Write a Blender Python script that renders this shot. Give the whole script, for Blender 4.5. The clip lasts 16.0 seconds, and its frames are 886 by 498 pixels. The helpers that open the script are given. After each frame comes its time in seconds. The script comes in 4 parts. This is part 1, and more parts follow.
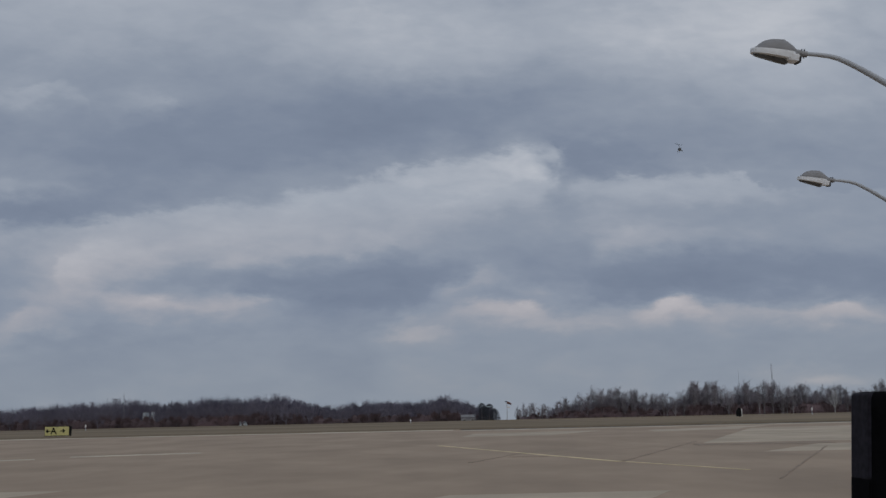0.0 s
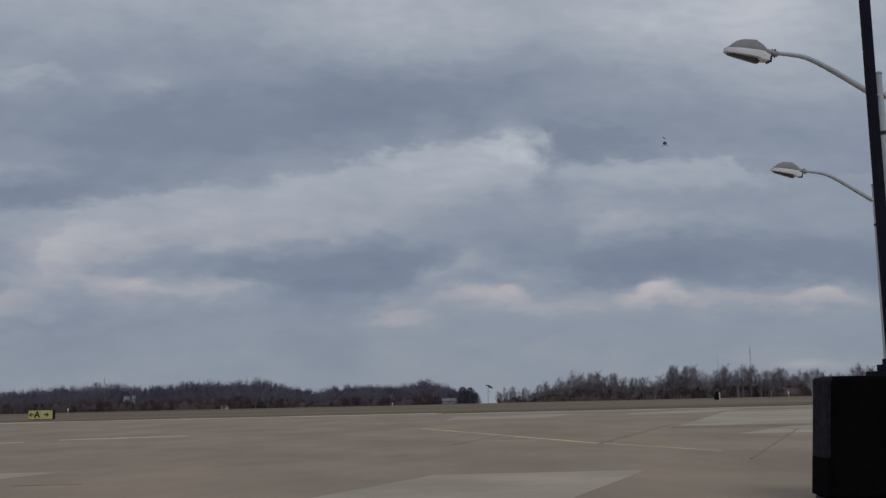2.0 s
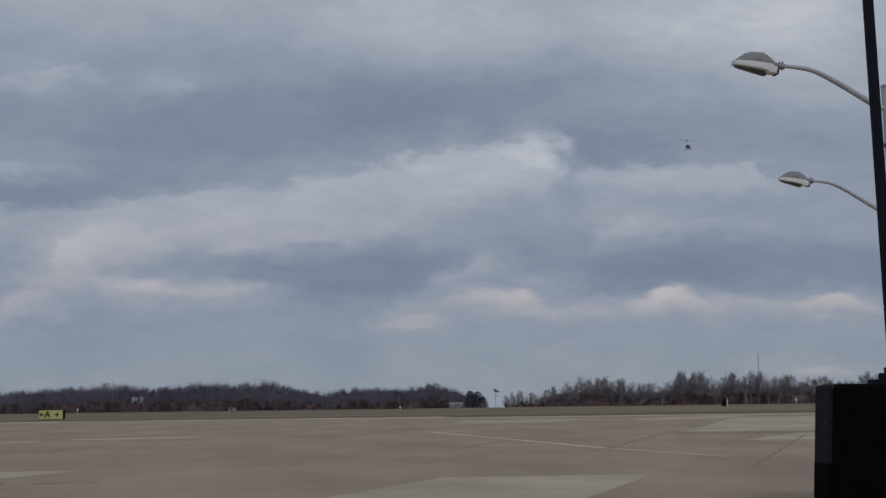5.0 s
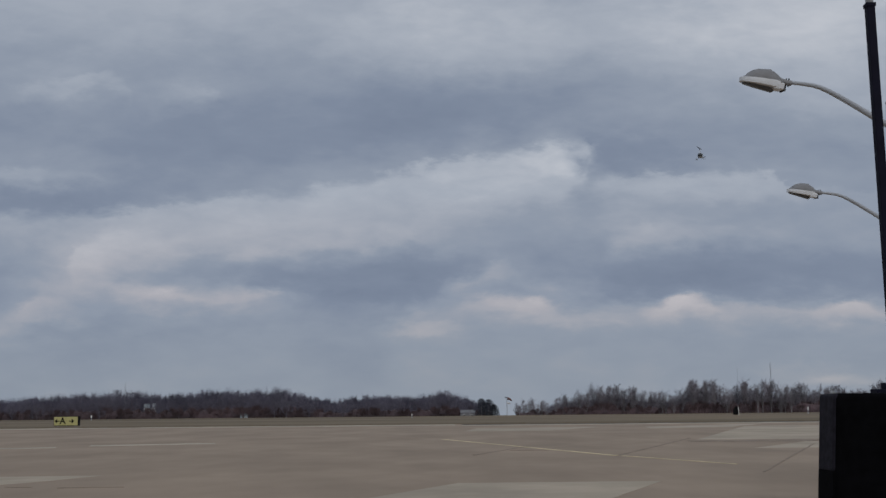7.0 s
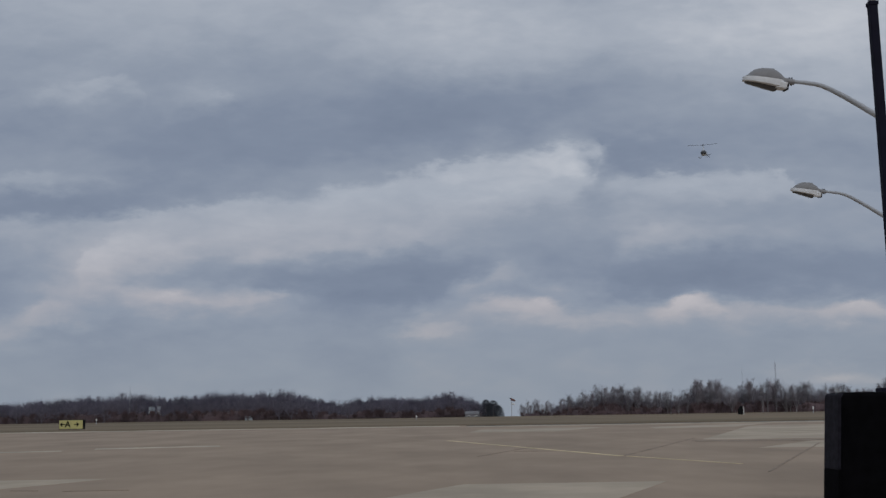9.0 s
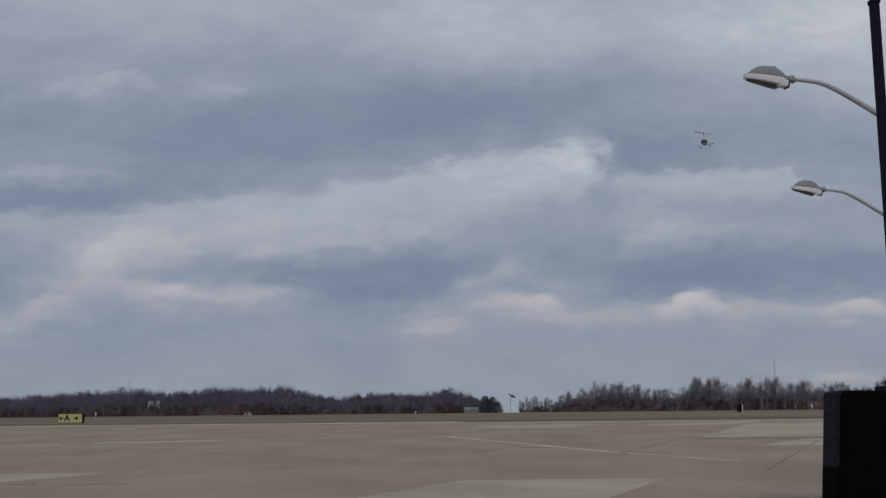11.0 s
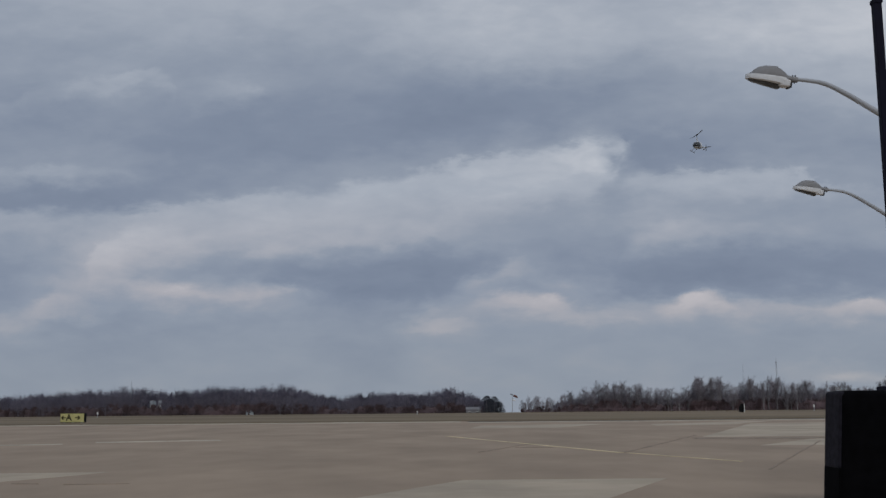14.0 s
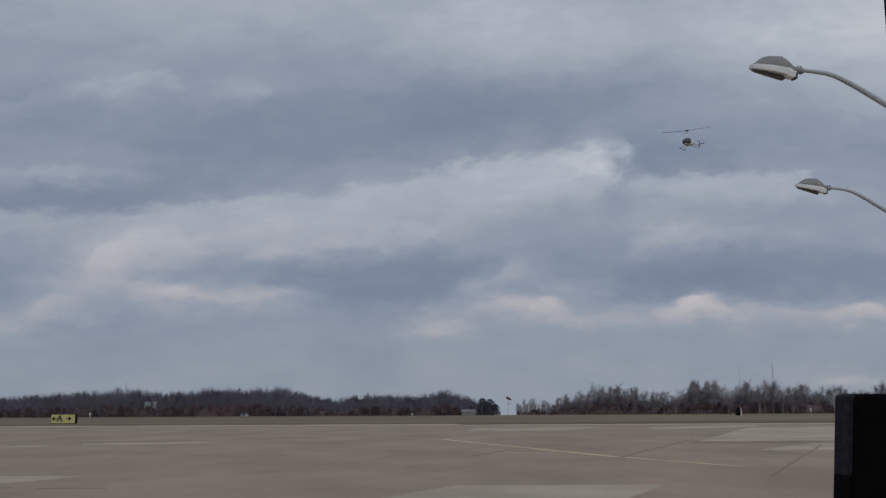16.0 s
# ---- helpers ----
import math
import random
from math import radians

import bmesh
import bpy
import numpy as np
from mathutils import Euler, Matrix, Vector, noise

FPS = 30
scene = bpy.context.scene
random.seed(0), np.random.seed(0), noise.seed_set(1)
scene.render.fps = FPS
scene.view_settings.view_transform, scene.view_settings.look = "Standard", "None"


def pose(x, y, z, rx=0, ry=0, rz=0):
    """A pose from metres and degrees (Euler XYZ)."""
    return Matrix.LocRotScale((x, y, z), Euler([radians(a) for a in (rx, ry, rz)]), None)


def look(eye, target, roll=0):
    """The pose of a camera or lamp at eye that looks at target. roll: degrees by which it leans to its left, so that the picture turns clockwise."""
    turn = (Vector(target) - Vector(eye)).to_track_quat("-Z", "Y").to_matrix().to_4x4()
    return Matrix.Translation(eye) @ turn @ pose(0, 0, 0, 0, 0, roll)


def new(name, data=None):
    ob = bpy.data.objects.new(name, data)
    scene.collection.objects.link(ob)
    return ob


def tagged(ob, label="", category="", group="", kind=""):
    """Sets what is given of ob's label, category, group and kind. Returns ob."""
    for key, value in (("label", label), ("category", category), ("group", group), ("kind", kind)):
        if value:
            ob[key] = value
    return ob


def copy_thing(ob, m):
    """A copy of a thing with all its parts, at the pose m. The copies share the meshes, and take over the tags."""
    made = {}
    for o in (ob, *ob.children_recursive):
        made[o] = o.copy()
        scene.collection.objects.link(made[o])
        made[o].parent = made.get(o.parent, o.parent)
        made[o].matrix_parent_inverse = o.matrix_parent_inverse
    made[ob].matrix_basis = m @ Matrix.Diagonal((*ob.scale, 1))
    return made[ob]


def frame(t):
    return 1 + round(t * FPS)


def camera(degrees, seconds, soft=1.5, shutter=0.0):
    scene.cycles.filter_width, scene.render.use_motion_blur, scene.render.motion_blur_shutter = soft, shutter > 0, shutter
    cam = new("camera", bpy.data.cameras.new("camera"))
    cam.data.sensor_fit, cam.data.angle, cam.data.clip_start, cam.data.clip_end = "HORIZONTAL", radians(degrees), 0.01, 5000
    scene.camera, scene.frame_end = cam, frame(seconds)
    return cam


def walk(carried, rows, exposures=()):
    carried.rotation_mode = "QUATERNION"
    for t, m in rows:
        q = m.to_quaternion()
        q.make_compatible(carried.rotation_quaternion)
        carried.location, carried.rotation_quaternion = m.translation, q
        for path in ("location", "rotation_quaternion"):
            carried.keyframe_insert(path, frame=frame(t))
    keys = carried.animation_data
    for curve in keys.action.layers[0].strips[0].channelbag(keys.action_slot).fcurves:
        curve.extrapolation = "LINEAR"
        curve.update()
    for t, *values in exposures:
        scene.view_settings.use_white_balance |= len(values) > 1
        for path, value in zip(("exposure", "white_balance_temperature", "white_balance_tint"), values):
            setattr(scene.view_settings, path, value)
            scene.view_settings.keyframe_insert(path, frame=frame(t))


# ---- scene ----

EYE = 1.3  # height of the lens over the apron

# ---- camera: held by hand; it turns and sways, and drifts back, then in again at the end ----
cam = camera(44.9, 16.0, soft=1.45)
# seconds, turn to the left, tilt up, lean to the left (degrees), place forward and to the right (metres)
VIEW = [
    (0, -0.316, 8.569, -1.269, 1.527, 0.197), (0.5, -0.521, 8.505, -1.328, 1.454, 0.172), (1, -0.816, 8.215, -1.285, 1.271, 0.168),
    (1.5, -1.122, 7.909, -1.310, 1.030, 0.142), (2, -1.307, 7.691, -1.281, 0.830, 0.121), (2.5, -1.358, 7.664, -1.132, 0.731, 0.109),
    (3, -1.298, 7.717, -1.021, 0.704, 0.096), (3.5, -1.259, 7.763, -0.917, 0.715, 0.097), (4, -1.180, 7.804, -0.821, 0.750, 0.102),
    (6.5, -0.316, 8.173, -0.652, 0.000, 0.000), (7, -0.254, 8.309, -0.577, 0.000, 0.000), (7.5, -0.197, 8.390, -0.660, 0.000, 0.000),
    (8, -0.151, 8.429, -0.751, 0.000, 0.000), (8.5, -0.088, 8.438, -0.806, 0.000, 0.000), (9, -0.057, 8.381, -0.900, 0.000, 0.000),
    (11.5, -0.034, 8.157, -0.518, 0.000, 0.000), (12, -0.012, 8.165, -0.510, 0.000, 0.000), (12.5, -0.008, 8.162, -0.559, 0.000, 0.000),
    (13, 0.001, 8.159, -0.542, 0.000, 0.000), (13.5, 0.009, 8.156, -0.524, 0.000, 0.000), (14, 0.043, 8.157, -0.530, 0.000, 0.000),
    (14.5, 0.061, 8.167, -0.458, 0.000, 0.000), (15, 0.076, 8.188, -0.513, 0.000, 0.000), (15.5, 0.202, 8.265, -0.403, 0.000, 0.000),
    (15.7, 0.191, 8.265, -0.401, 0.021, 0.002), (15.8, 0.142, 8.267, -0.387, 0.120, 0.014), (15.9, 0.013, 8.271, -0.352, 0.382, 0.045),
    (16, -0.148, 8.277, -0.308, 0.707, 0.083)]


def view(turn, tilt, lean, forward, right):
    a, p = radians(turn), radians(tilt)
    way = Vector((-math.sin(a) * math.cos(p), math.cos(a) * math.cos(p), math.sin(p)))
    eye = Vector((right, forward, EYE))
    return look(eye, eye + way, lean)


walk(cam, [(t, view(*v)) for t, *v in VIEW], exposures=[(0, -0.08), (4.2, -0.07), (6.3, 0.0), (16, 0.0)])

# ---- daylight under a closed cloud deck ----
world = bpy.data.worlds.new("overcast_sky")
scene.world = world
world.use_nodes = True
wn, wl = world.node_tree.nodes, world.node_tree.links
wn.clear()
w_out, w_mix = wn.new("ShaderNodeOutputWorld"), wn.new("ShaderNodeMixShader")
w_sky, w_bg, w_cloud = wn.new("ShaderNodeTexSky"), wn.new("ShaderNodeBackground"), wn.new("ShaderNodeBackground")
w_sky.sky_type, w_sky.sun_disc = "NISHITA", False
w_sky.sun_elevation, w_sky.sun_rotation = radians(42), radians(150)
w_bg.inputs[1].default_value = 0.07
w_cloud.inputs[0].default_value, w_cloud.inputs[1].default_value = (0.53, 0.56, 0.61, 1), 0.77
w_mix.inputs[0].default_value = 0.85
wl.new(w_sky.outputs[0], w_bg.inputs[0])
wl.new(w_bg.outputs[0], w_mix.inputs[1])
wl.new(w_cloud.outputs[0], w_mix.inputs[2])
wl.new(w_mix.outputs[0], w_out.inputs[0])

sun = new("sun", bpy.data.lights.new("sun", "SUN"))
sun.data.energy, sun.data.angle, sun.data.color = 0.6, radians(25), (1.0, 0.97, 0.93)
sun.matrix_world = look((0, 0, 300), (-45, 85, 220))


# ---- materials ----
def material(name, colour, rough=0.8, metal=0.0, vary=0.25, scale=3.0, fine=40.0, bump=0.2, spec=0.4, second=None, stretch=(1, 1, 1), island=0.0, per_object=0.0, bump_scale=None):
    """A surface with stains at a large scale and grain at a fine one, both in metres."""
    m = bpy.data.materials.new(name)
    m.use_nodes = True
    n, l = m.node_tree.nodes, m.node_tree.links
    b = n["Principled BSDF"]
    b.inputs["Roughness"].default_value, b.inputs["Metallic"].default_value = rough, metal
    b.inputs["Specular IOR Level"].default_value = spec
    co, mp = n.new("ShaderNodeTexCoord"), n.new("ShaderNodeMapping")
    mp.inputs["Scale"].default_value = stretch
    l.new(co.outputs["Object"], mp.inputs[0])
    big, small = n.new("ShaderNodeTexNoise"), n.new("ShaderNodeTexNoise")
    big.inputs["Scale"].default_value, big.inputs["Detail"].default_value = 1 / scale, 5
    small.inputs["Scale"].default_value, small.inputs["Detail"].default_value = fine, 3
    for t in (big, small):
        l.new(mp.outputs[0], t.inputs["Vector"])
    mix = n.new("ShaderNodeMix")
    mix.data_type = "RGBA"
    dark = tuple(c * (1 - vary) for c in colour)
    mix.inputs["A"].default_value = (*(second or dark), 1)
    mix.inputs["B"].default_value = (*(c * (1 + vary * 0.5) for c in colour), 1)
    ramp = n.new("ShaderNodeMapRange")
    ramp.inputs["From Min"].default_value, ramp.inputs["From Max"].default_value = 0.35, 0.65
    l.new(big.outputs["Fac"], ramp.inputs["Value"])
    l.new(ramp.outputs[0], mix.inputs["Factor"])
    grain = n.new("ShaderNodeMapRange")
    grain.inputs["To Min"].default_value, grain.inputs["To Max"].default_value = 1 - vary * 0.6, 1 + vary * 0.6
    l.new(small.outputs["Fac"], grain.inputs["Value"])
    value = grain.outputs[0]
    for amount, node, socket in ((island, "ShaderNodeNewGeometry", "Random Per Island"), (per_object, "ShaderNodeObjectInfo", "Random")):
        if amount:
            src, rng, mul = n.new(node), n.new("ShaderNodeMapRange"), n.new("ShaderNodeMath")
            rng.inputs["To Min"].default_value, rng.inputs["To Max"].default_value = 1 - amount, 1 + amount
            mul.operation = "MULTIPLY"
            l.new(src.outputs[socket], rng.inputs["Value"])
            l.new(rng.outputs[0], mul.inputs[0])
            l.new(value, mul.inputs[1])
            value = mul.outputs[0]
    sc = n.new("ShaderNodeVectorMath")
    sc.operation = "SCALE"
    l.new(mix.outputs["Result"], sc.inputs[0])
    l.new(value, sc.inputs["Scale"])
    l.new(sc.outputs[0], b.inputs["Base Color"])
    if bump:
        bp = n.new("ShaderNodeBump")
        bp.inputs["Strength"].default_value = bump
        bp.inputs["Distance"].default_value = bump_scale or 0.3 / fine
        l.new(small.outputs["Fac"], bp.inputs["Height"])
        l.new(bp.outputs[0], b.inputs["Normal"])
    return m


CONCRETE = material("worn_concrete", (0.325, 0.252, 0.186), 0.85, vary=0.17, scale=2.2, fine=2.0, bump=0.1, stretch=(0.8, 0.4, 1), bump_scale=0.01)
PATCH = material("pale_new_concrete", (0.405, 0.342, 0.262), 0.8, vary=0.2, scale=3, fine=2, bump=0.1, per_object=0.06)
TAR = material("dark_tar_joint", (0.268, 0.212, 0.163), 0.85, vary=0.25, scale=0.5, fine=10)
EDGE_PAINT = material("pale_worn_edge", (0.46, 0.41, 0.33), 0.8, vary=0.3, scale=3, fine=3)
DARK_EDGE = material("dark_earth_edge", (0.085, 0.072, 0.055), 0.95, vary=0.4, scale=2, fine=4)
YELLOW_PAINT = material("worn_yellow_paint", (0.66, 0.55, 0.34), 0.7, vary=0.25, scale=1.2, fine=14)
GRASS_GROUND = material("dormant_grass", (0.196, 0.148, 0.094), 0.95, vary=0.25, scale=7, fine=0.9, bump=0.25, second=(0.118, 0.094, 0.056), stretch=(0.12, 1, 1), bump_scale=0.08)
BLADES = material("dry_grass_blades", (0.205, 0.158, 0.110), 0.95, vary=0.18, scale=8, fine=2, bump=0, second=(0.148, 0.118, 0.078), stretch=(0.15, 1, 1), island=0.08)
BARK = material("grey_bark", (0.218, 0.203, 0.215), 0.95, vary=0.35, scale=0.8, fine=9, bump=0.3, per_object=0.3)
TWIG = material("bare_twigs", (0.206, 0.188, 0.212), 0.95, vary=0.3, scale=2, fine=9, bump=0, island=0.35, per_object=0.35)
BRUSH = material("russet_brush", (0.092, 0.062, 0.066), 0.97, vary=0.4, scale=9, fine=1.2, bump=0.8, island=0.4, bump_scale=0.5)
# the blue-purple of distance haze is mixed into this wood colour
HAZED_WOOD = material("haze_tinted_woods", (0.126, 0.118, 0.162), 0.97, vary=0.35, scale=9, fine=1.2, bump=0.8, island=0.4, bump_scale=0.5)
PALE_BARK = material("pale_sycamore_bark", (0.44, 0.44, 0.45), 0.9, vary=0.25, scale=0.8, fine=9, bump=0.2)
# left-hand stand of trees: haze put into its bark and twig colours
HAZED_BARK = material("haze_tinted_bark", (0.125, 0.112, 0.135), 0.95, vary=0.3, scale=0.8, fine=9, bump=0.2)
HAZED_TWIG = material("haze_tinted_twigs", (0.158, 0.148, 0.192), 0.95, vary=0.3, scale=2, fine=9, bump=0, island=0.3, per_object=0.25)
GREY_WALL = material("weathered_grey_wall", (0.21, 0.21, 0.23), 0.8, vary=0.15, scale=1.5, fine=6, bump=0.05)
EVERGREEN = material("dark_evergreen", (0.058, 0.066, 0.084), 0.95, vary=0.4, scale=1, fine=5, bump=0.3, island=0.4)
GALV = material("weathered_grey_paint", (0.40, 0.43, 0.475), 0.55, 0.0, vary=0.14, scale=0.6, fine=30, bump=0.05)
HOUSING = material("grey_lamp_housing", (0.255, 0.258, 0.272), 0.6, 0.0, vary=0.15, scale=0.3, fine=40, bump=0.05)
RIM = material("white_lamp_rim", (0.74, 0.765, 0.80), 0.5, 0.0, vary=0.12, scale=0.25, fine=30, bump=0.05)
LENS = material("dusty_prismatic_glass", (0.10, 0.105, 0.115), 0.25, 0.0, vary=0.2, scale=0.1, fine=60, bump=0.2, spec=0.6)
BLACK_STEEL = material("black_metal", (0.025, 0.025, 0.03), 0.5, 0.2, vary=0.3, scale=0.3, fine=40, bump=0.05)
NAVY = material("navy_painted_steel", (0.010, 0.010, 0.022), 0.7, 0.0, vary=0.25, scale=0.4, fine=60, bump=0.05, spec=0.08)
CLEAR_CAP = material("cloudy_plastic", (0.22, 0.22, 0.23), 0.3, 0.0, vary=0.2, scale=0.05, fine=80, bump=0.05)
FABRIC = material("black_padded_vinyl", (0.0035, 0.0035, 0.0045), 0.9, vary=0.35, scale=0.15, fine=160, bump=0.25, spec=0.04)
# paler, bluish copy of the black vinyl: light on the cabinet's left side
FABRIC_SIDE = material("side_lit_vinyl", (0.019, 0.018, 0.026), 0.85, vary=0.35, scale=0.08, fine=140, bump=0.3, spec=0.12)
SIGN_YELLOW = material("yellow_sign_face", (0.55, 0.51, 0.22), 0.5, vary=0.08, scale=0.6, fine=20, bump=0.02)
SIGN_BLACK = material("black_sign_paint", (0.010, 0.010, 0.011), 0.8, vary=0.2, scale=0.4, fine=30, bump=0.02, spec=0.08)
WHITE = material("white_paint", (0.76, 0.76, 0.75), 0.5, vary=0.08, scale=0.8, fine=20, bump=0.02)
HELI_WHITE = material("white_helicopter_paint", (0.70, 0.72, 0.75), 0.3, vary=0.06, scale=0.8, fine=12, bump=0.0, spec=0.5)
CANOPY = material("dark_tinted_canopy", (0.045, 0.05, 0.056), 0.12, vary=0.2, scale=0.5, fine=10, bump=0.0, spec=0.6)
ROTOR = material("dark_rotor_blade", (0.06, 0.06, 0.065), 0.5, vary=0.2, scale=0.6, fine=10, bump=0.0)
SIDING = material("pale_blue_siding", (0.38, 0.43, 0.47), 0.7, vary=0.12, scale=1.5, fine=6, bump=0.05)
ROOF = material("grey_shingle_roof", (0.20, 0.20, 0.21), 0.85, vary=0.2, scale=1, fine=6, bump=0.2)
ORANGE = material("faded_windsock_cloth", (0.17, 0.09, 0.08), 0.8, vary=0.2, scale=0.3, fine=15, bump=0.05)

# ---- the cloud deck: a broad vault of cloud that drifts with the wind ----
# Each bank: depth of its body, tone of its base, softness of its top, and along the top: azimuth and height over
# the horizon (as tangents), tone of the lit top, cover. Farther banks lie over nearer ones towards the horizon.
BANKS = []


def bank(depth, base, soft, tops):
    BANKS.append((depth, base, soft, tops))


bank(0.0775, 0.36, 0.0362, [(-0.567, 0.3885, 0.6, 0.5), (-0.429, 0.3728, 0.58, 0.6), (-0.319, 0.3689, 0.58, 0.6), (-0.198, 0.3792, 0.62, 0.6), (-0.077, 0.3637, 0.55, 0.7), (0.038, 0.3569, 0.62, 0.8), (0.148, 0.3530, 0.6, 0.8), (0.257, 0.3462, 0.55, 0.8), (0.366, 0.3395, 0.64, 0.8), (0.503, 0.3439, 0.64, 0.8)])  # high haze
bank(0.0388, 0.36, 0.0083, [(-0.506, 0.2858, 0.55, 0.8), (-0.425, 0.2951, 0.6, 0.9), (-0.399, 0.3117, 0.6, 1), (-0.350, 0.3169, 0.58, 1), (-0.306, 0.3267, 0.64, 1), (-0.283, 0.3281, 0.64, 1), (-0.269, 0.3145, 0.55, 0.7), (-0.256, 0.2862, 0.45, 0)])  # puff a
bank(0.0310, 0.34, 0.0083, [(-0.248, 0.2890, 0.5, 0), (-0.234, 0.3045, 0.55, 0.7), (-0.210, 0.3128, 0.58, 1), (-0.191, 0.3103, 0.58, 1), (-0.179, 0.2967, 0.5, 0.5), (-0.169, 0.2826, 0.45, 0)])  # puff b
bank(0.0233, 0.33, 0.0114, [(-0.142, 0.2768, 0.45, 0), (-0.099, 0.2847, 0.46, 0.7), (-0.044, 0.2954, 0.46, 0.7), (0.010, 0.2921, 0.44, 0.6), (0.064, 0.2804, 0.42, 0)])  # streak up
bank(0.0341, 0.24, 0.0067, [(-0.556, 0.2281, 0.62, 1), (-0.422, 0.2301, 0.66, 1), (-0.390, 0.2331, 0.66, 1), (-0.341, 0.2282, 0.6, 1), (-0.303, 0.2235, 0.52, 0.9), (-0.265, 0.2160, 0.45, 0.6), (-0.211, 0.2029, 0.4, 0)])  # shelf
bank(0.0362, 0.34, 0.0207, [(0.216, 0.2650, 0.45, 0), (0.281, 0.2700, 0.46, 0.7), (0.335, 0.2722, 0.5, 0.8), (0.389, 0.2689, 0.47, 0.8), (0.497, 0.2651, 0.45, 0.8)])  # right bank
bank(0.1111, 0.42, 0.0057, [(-0.554, 0.1892, 0.6, 1), (-0.420, 0.1906, 0.62, 1), (-0.339, 0.1921, 0.63, 1), (-0.259, 0.1940, 0.64, 1), (-0.206, 0.2012, 0.64, 1), (-0.152, 0.2094, 0.65, 1), (-0.122, 0.2075, 0.6, 1), (-0.093, 0.2149, 0.64, 1), (-0.045, 0.2205, 0.67, 1), (0.009, 0.2354, 0.68, 1), (0.064, 0.2426, 0.68, 1), (0.118, 0.2509, 0.72, 1), (0.150, 0.2529, 0.73, 1), (0.172, 0.2565, 0.73, 1), (0.181, 0.2393, 0.64, 1), (0.188, 0.2199, 0.58, 1), (0.203, 0.2192, 0.6, 1), (0.252, 0.2232, 0.64, 1), (0.306, 0.2265, 0.66, 1), (0.330, 0.2213, 0.64, 1), (0.349, 0.2102, 0.58, 1), (0.385, 0.2065, 0.54, 1), (0.492, 0.2017, 0.52, 1)])  # main
bank(0.0310, 0.33, 0.0134, [(0.133, 0.2155, 0.36, 0), (0.147, 0.2253, 0.34, 0.55), (0.159, 0.2384, 0.32, 0.9), (0.173, 0.2493, 0.32, 1), (0.185, 0.2536, 0.32, 0.9), (0.210, 0.2556, 0.33, 0.5), (0.242, 0.2536, 0.34, 0)])  # hollow
bank(0.0568, 0.46, 0.0072, [(0.157, 0.2153, 0.5, 0), (0.173, 0.2184, 0.54, 0.7), (0.203, 0.2192, 0.6, 1), (0.252, 0.2232, 0.65, 1), (0.306, 0.2265, 0.67, 1), (0.330, 0.2213, 0.64, 1), (0.349, 0.2102, 0.58, 1), (0.385, 0.2065, 0.54, 0.6), (0.417, 0.2040, 0.52, 0)])  # right top
bank(0.0362, 0.27, 0.0186, [(-0.552, 0.1626, 0.46, 1), (-0.418, 0.1565, 0.44, 0.9), (-0.386, 0.1529, 0.44, 0.7), (-0.359, 0.1473, 0.46, 0)])  # left dark
bank(0.0775, 0.36, 0.0078, [(-0.342, 0.1257, 0.55, 0), (-0.336, 0.1428, 0.64, 0.8), (-0.326, 0.1599, 0.72, 1), (-0.299, 0.1716, 0.74, 1), (-0.258, 0.1717, 0.68, 0.9), (-0.216, 0.1665, 0.58, 0.7), (-0.178, 0.1564, 0.52, 0.3), (-0.141, 0.1452, 0.45, 0)])  # lump
bank(0.0439, 0.29, 0.0176, [(0.079, 0.1919, 0.5, 0), (0.132, 0.1942, 0.5, 0.8), (0.175, 0.1938, 0.5, 0.8), (0.223, 0.1895, 0.52, 0.5), (0.277, 0.1846, 0.5, 0)])  # grey belly
bank(0.0320, 0.22, 0.0145, [(-0.241, 0.1301, 0.4, 0), (-0.188, 0.1403, 0.42, 0.5), (-0.119, 0.1493, 0.42, 0.9), (-0.055, 0.1531, 0.42, 1), (0.009, 0.1535, 0.42, 1), (0.062, 0.1514, 0.44, 0.9), (0.115, 0.1482, 0.45, 0.3), (0.142, 0.1480, 0.4, 0)])  # mid dark
bank(0.0568, 0.23, 0.0114, [(0.163, 0.1532, 0.55, 0), (0.175, 0.1660, 0.64, 0.9), (0.191, 0.1724, 0.67, 1), (0.276, 0.1770, 0.64, 1), (0.356, 0.1708, 0.6, 1), (0.489, 0.1653, 0.54, 1)])  # right shelf
bank(0.0362, 0.2, 0.0186, [(0.088, 0.1324, 0.36, 0), (0.125, 0.1347, 0.36, 0.8), (0.179, 0.1358, 0.34, 1), (0.248, 0.1405, 0.34, 1), (0.328, 0.1409, 0.34, 1), (0.487, 0.1394, 0.34, 1)])  # right dark
bank(0.0543, 0.4, 0.0062, [(-0.547, 0.0877, 0.58, 1), (-0.415, 0.0939, 0.57, 1), (-0.384, 0.1026, 0.55, 0.9), (-0.361, 0.1194, 0.53, 0.8), (-0.337, 0.1320, 0.53, 0.8), (-0.297, 0.1210, 0.6, 1), (-0.262, 0.1196, 0.7, 1), (-0.204, 0.1153, 0.72, 1), (-0.161, 0.1165, 0.68, 1), (-0.119, 0.1102, 0.5, 0.8), (-0.066, 0.1044, 0.42, 0)])  # left bank
bank(0.0310, 0.32, 0.0093, [(-0.024, 0.1094, 0.5, 0), (0.008, 0.1192, 0.64, 0.9), (0.040, 0.1274, 0.7, 1), (0.075, 0.1379, 0.74, 1), (0.088, 0.1302, 0.68, 1), (0.114, 0.1225, 0.66, 1), (0.152, 0.1221, 0.64, 0.9), (0.173, 0.1129, 0.5, 0.3), (0.194, 0.1073, 0.4, 0)])  # puff c
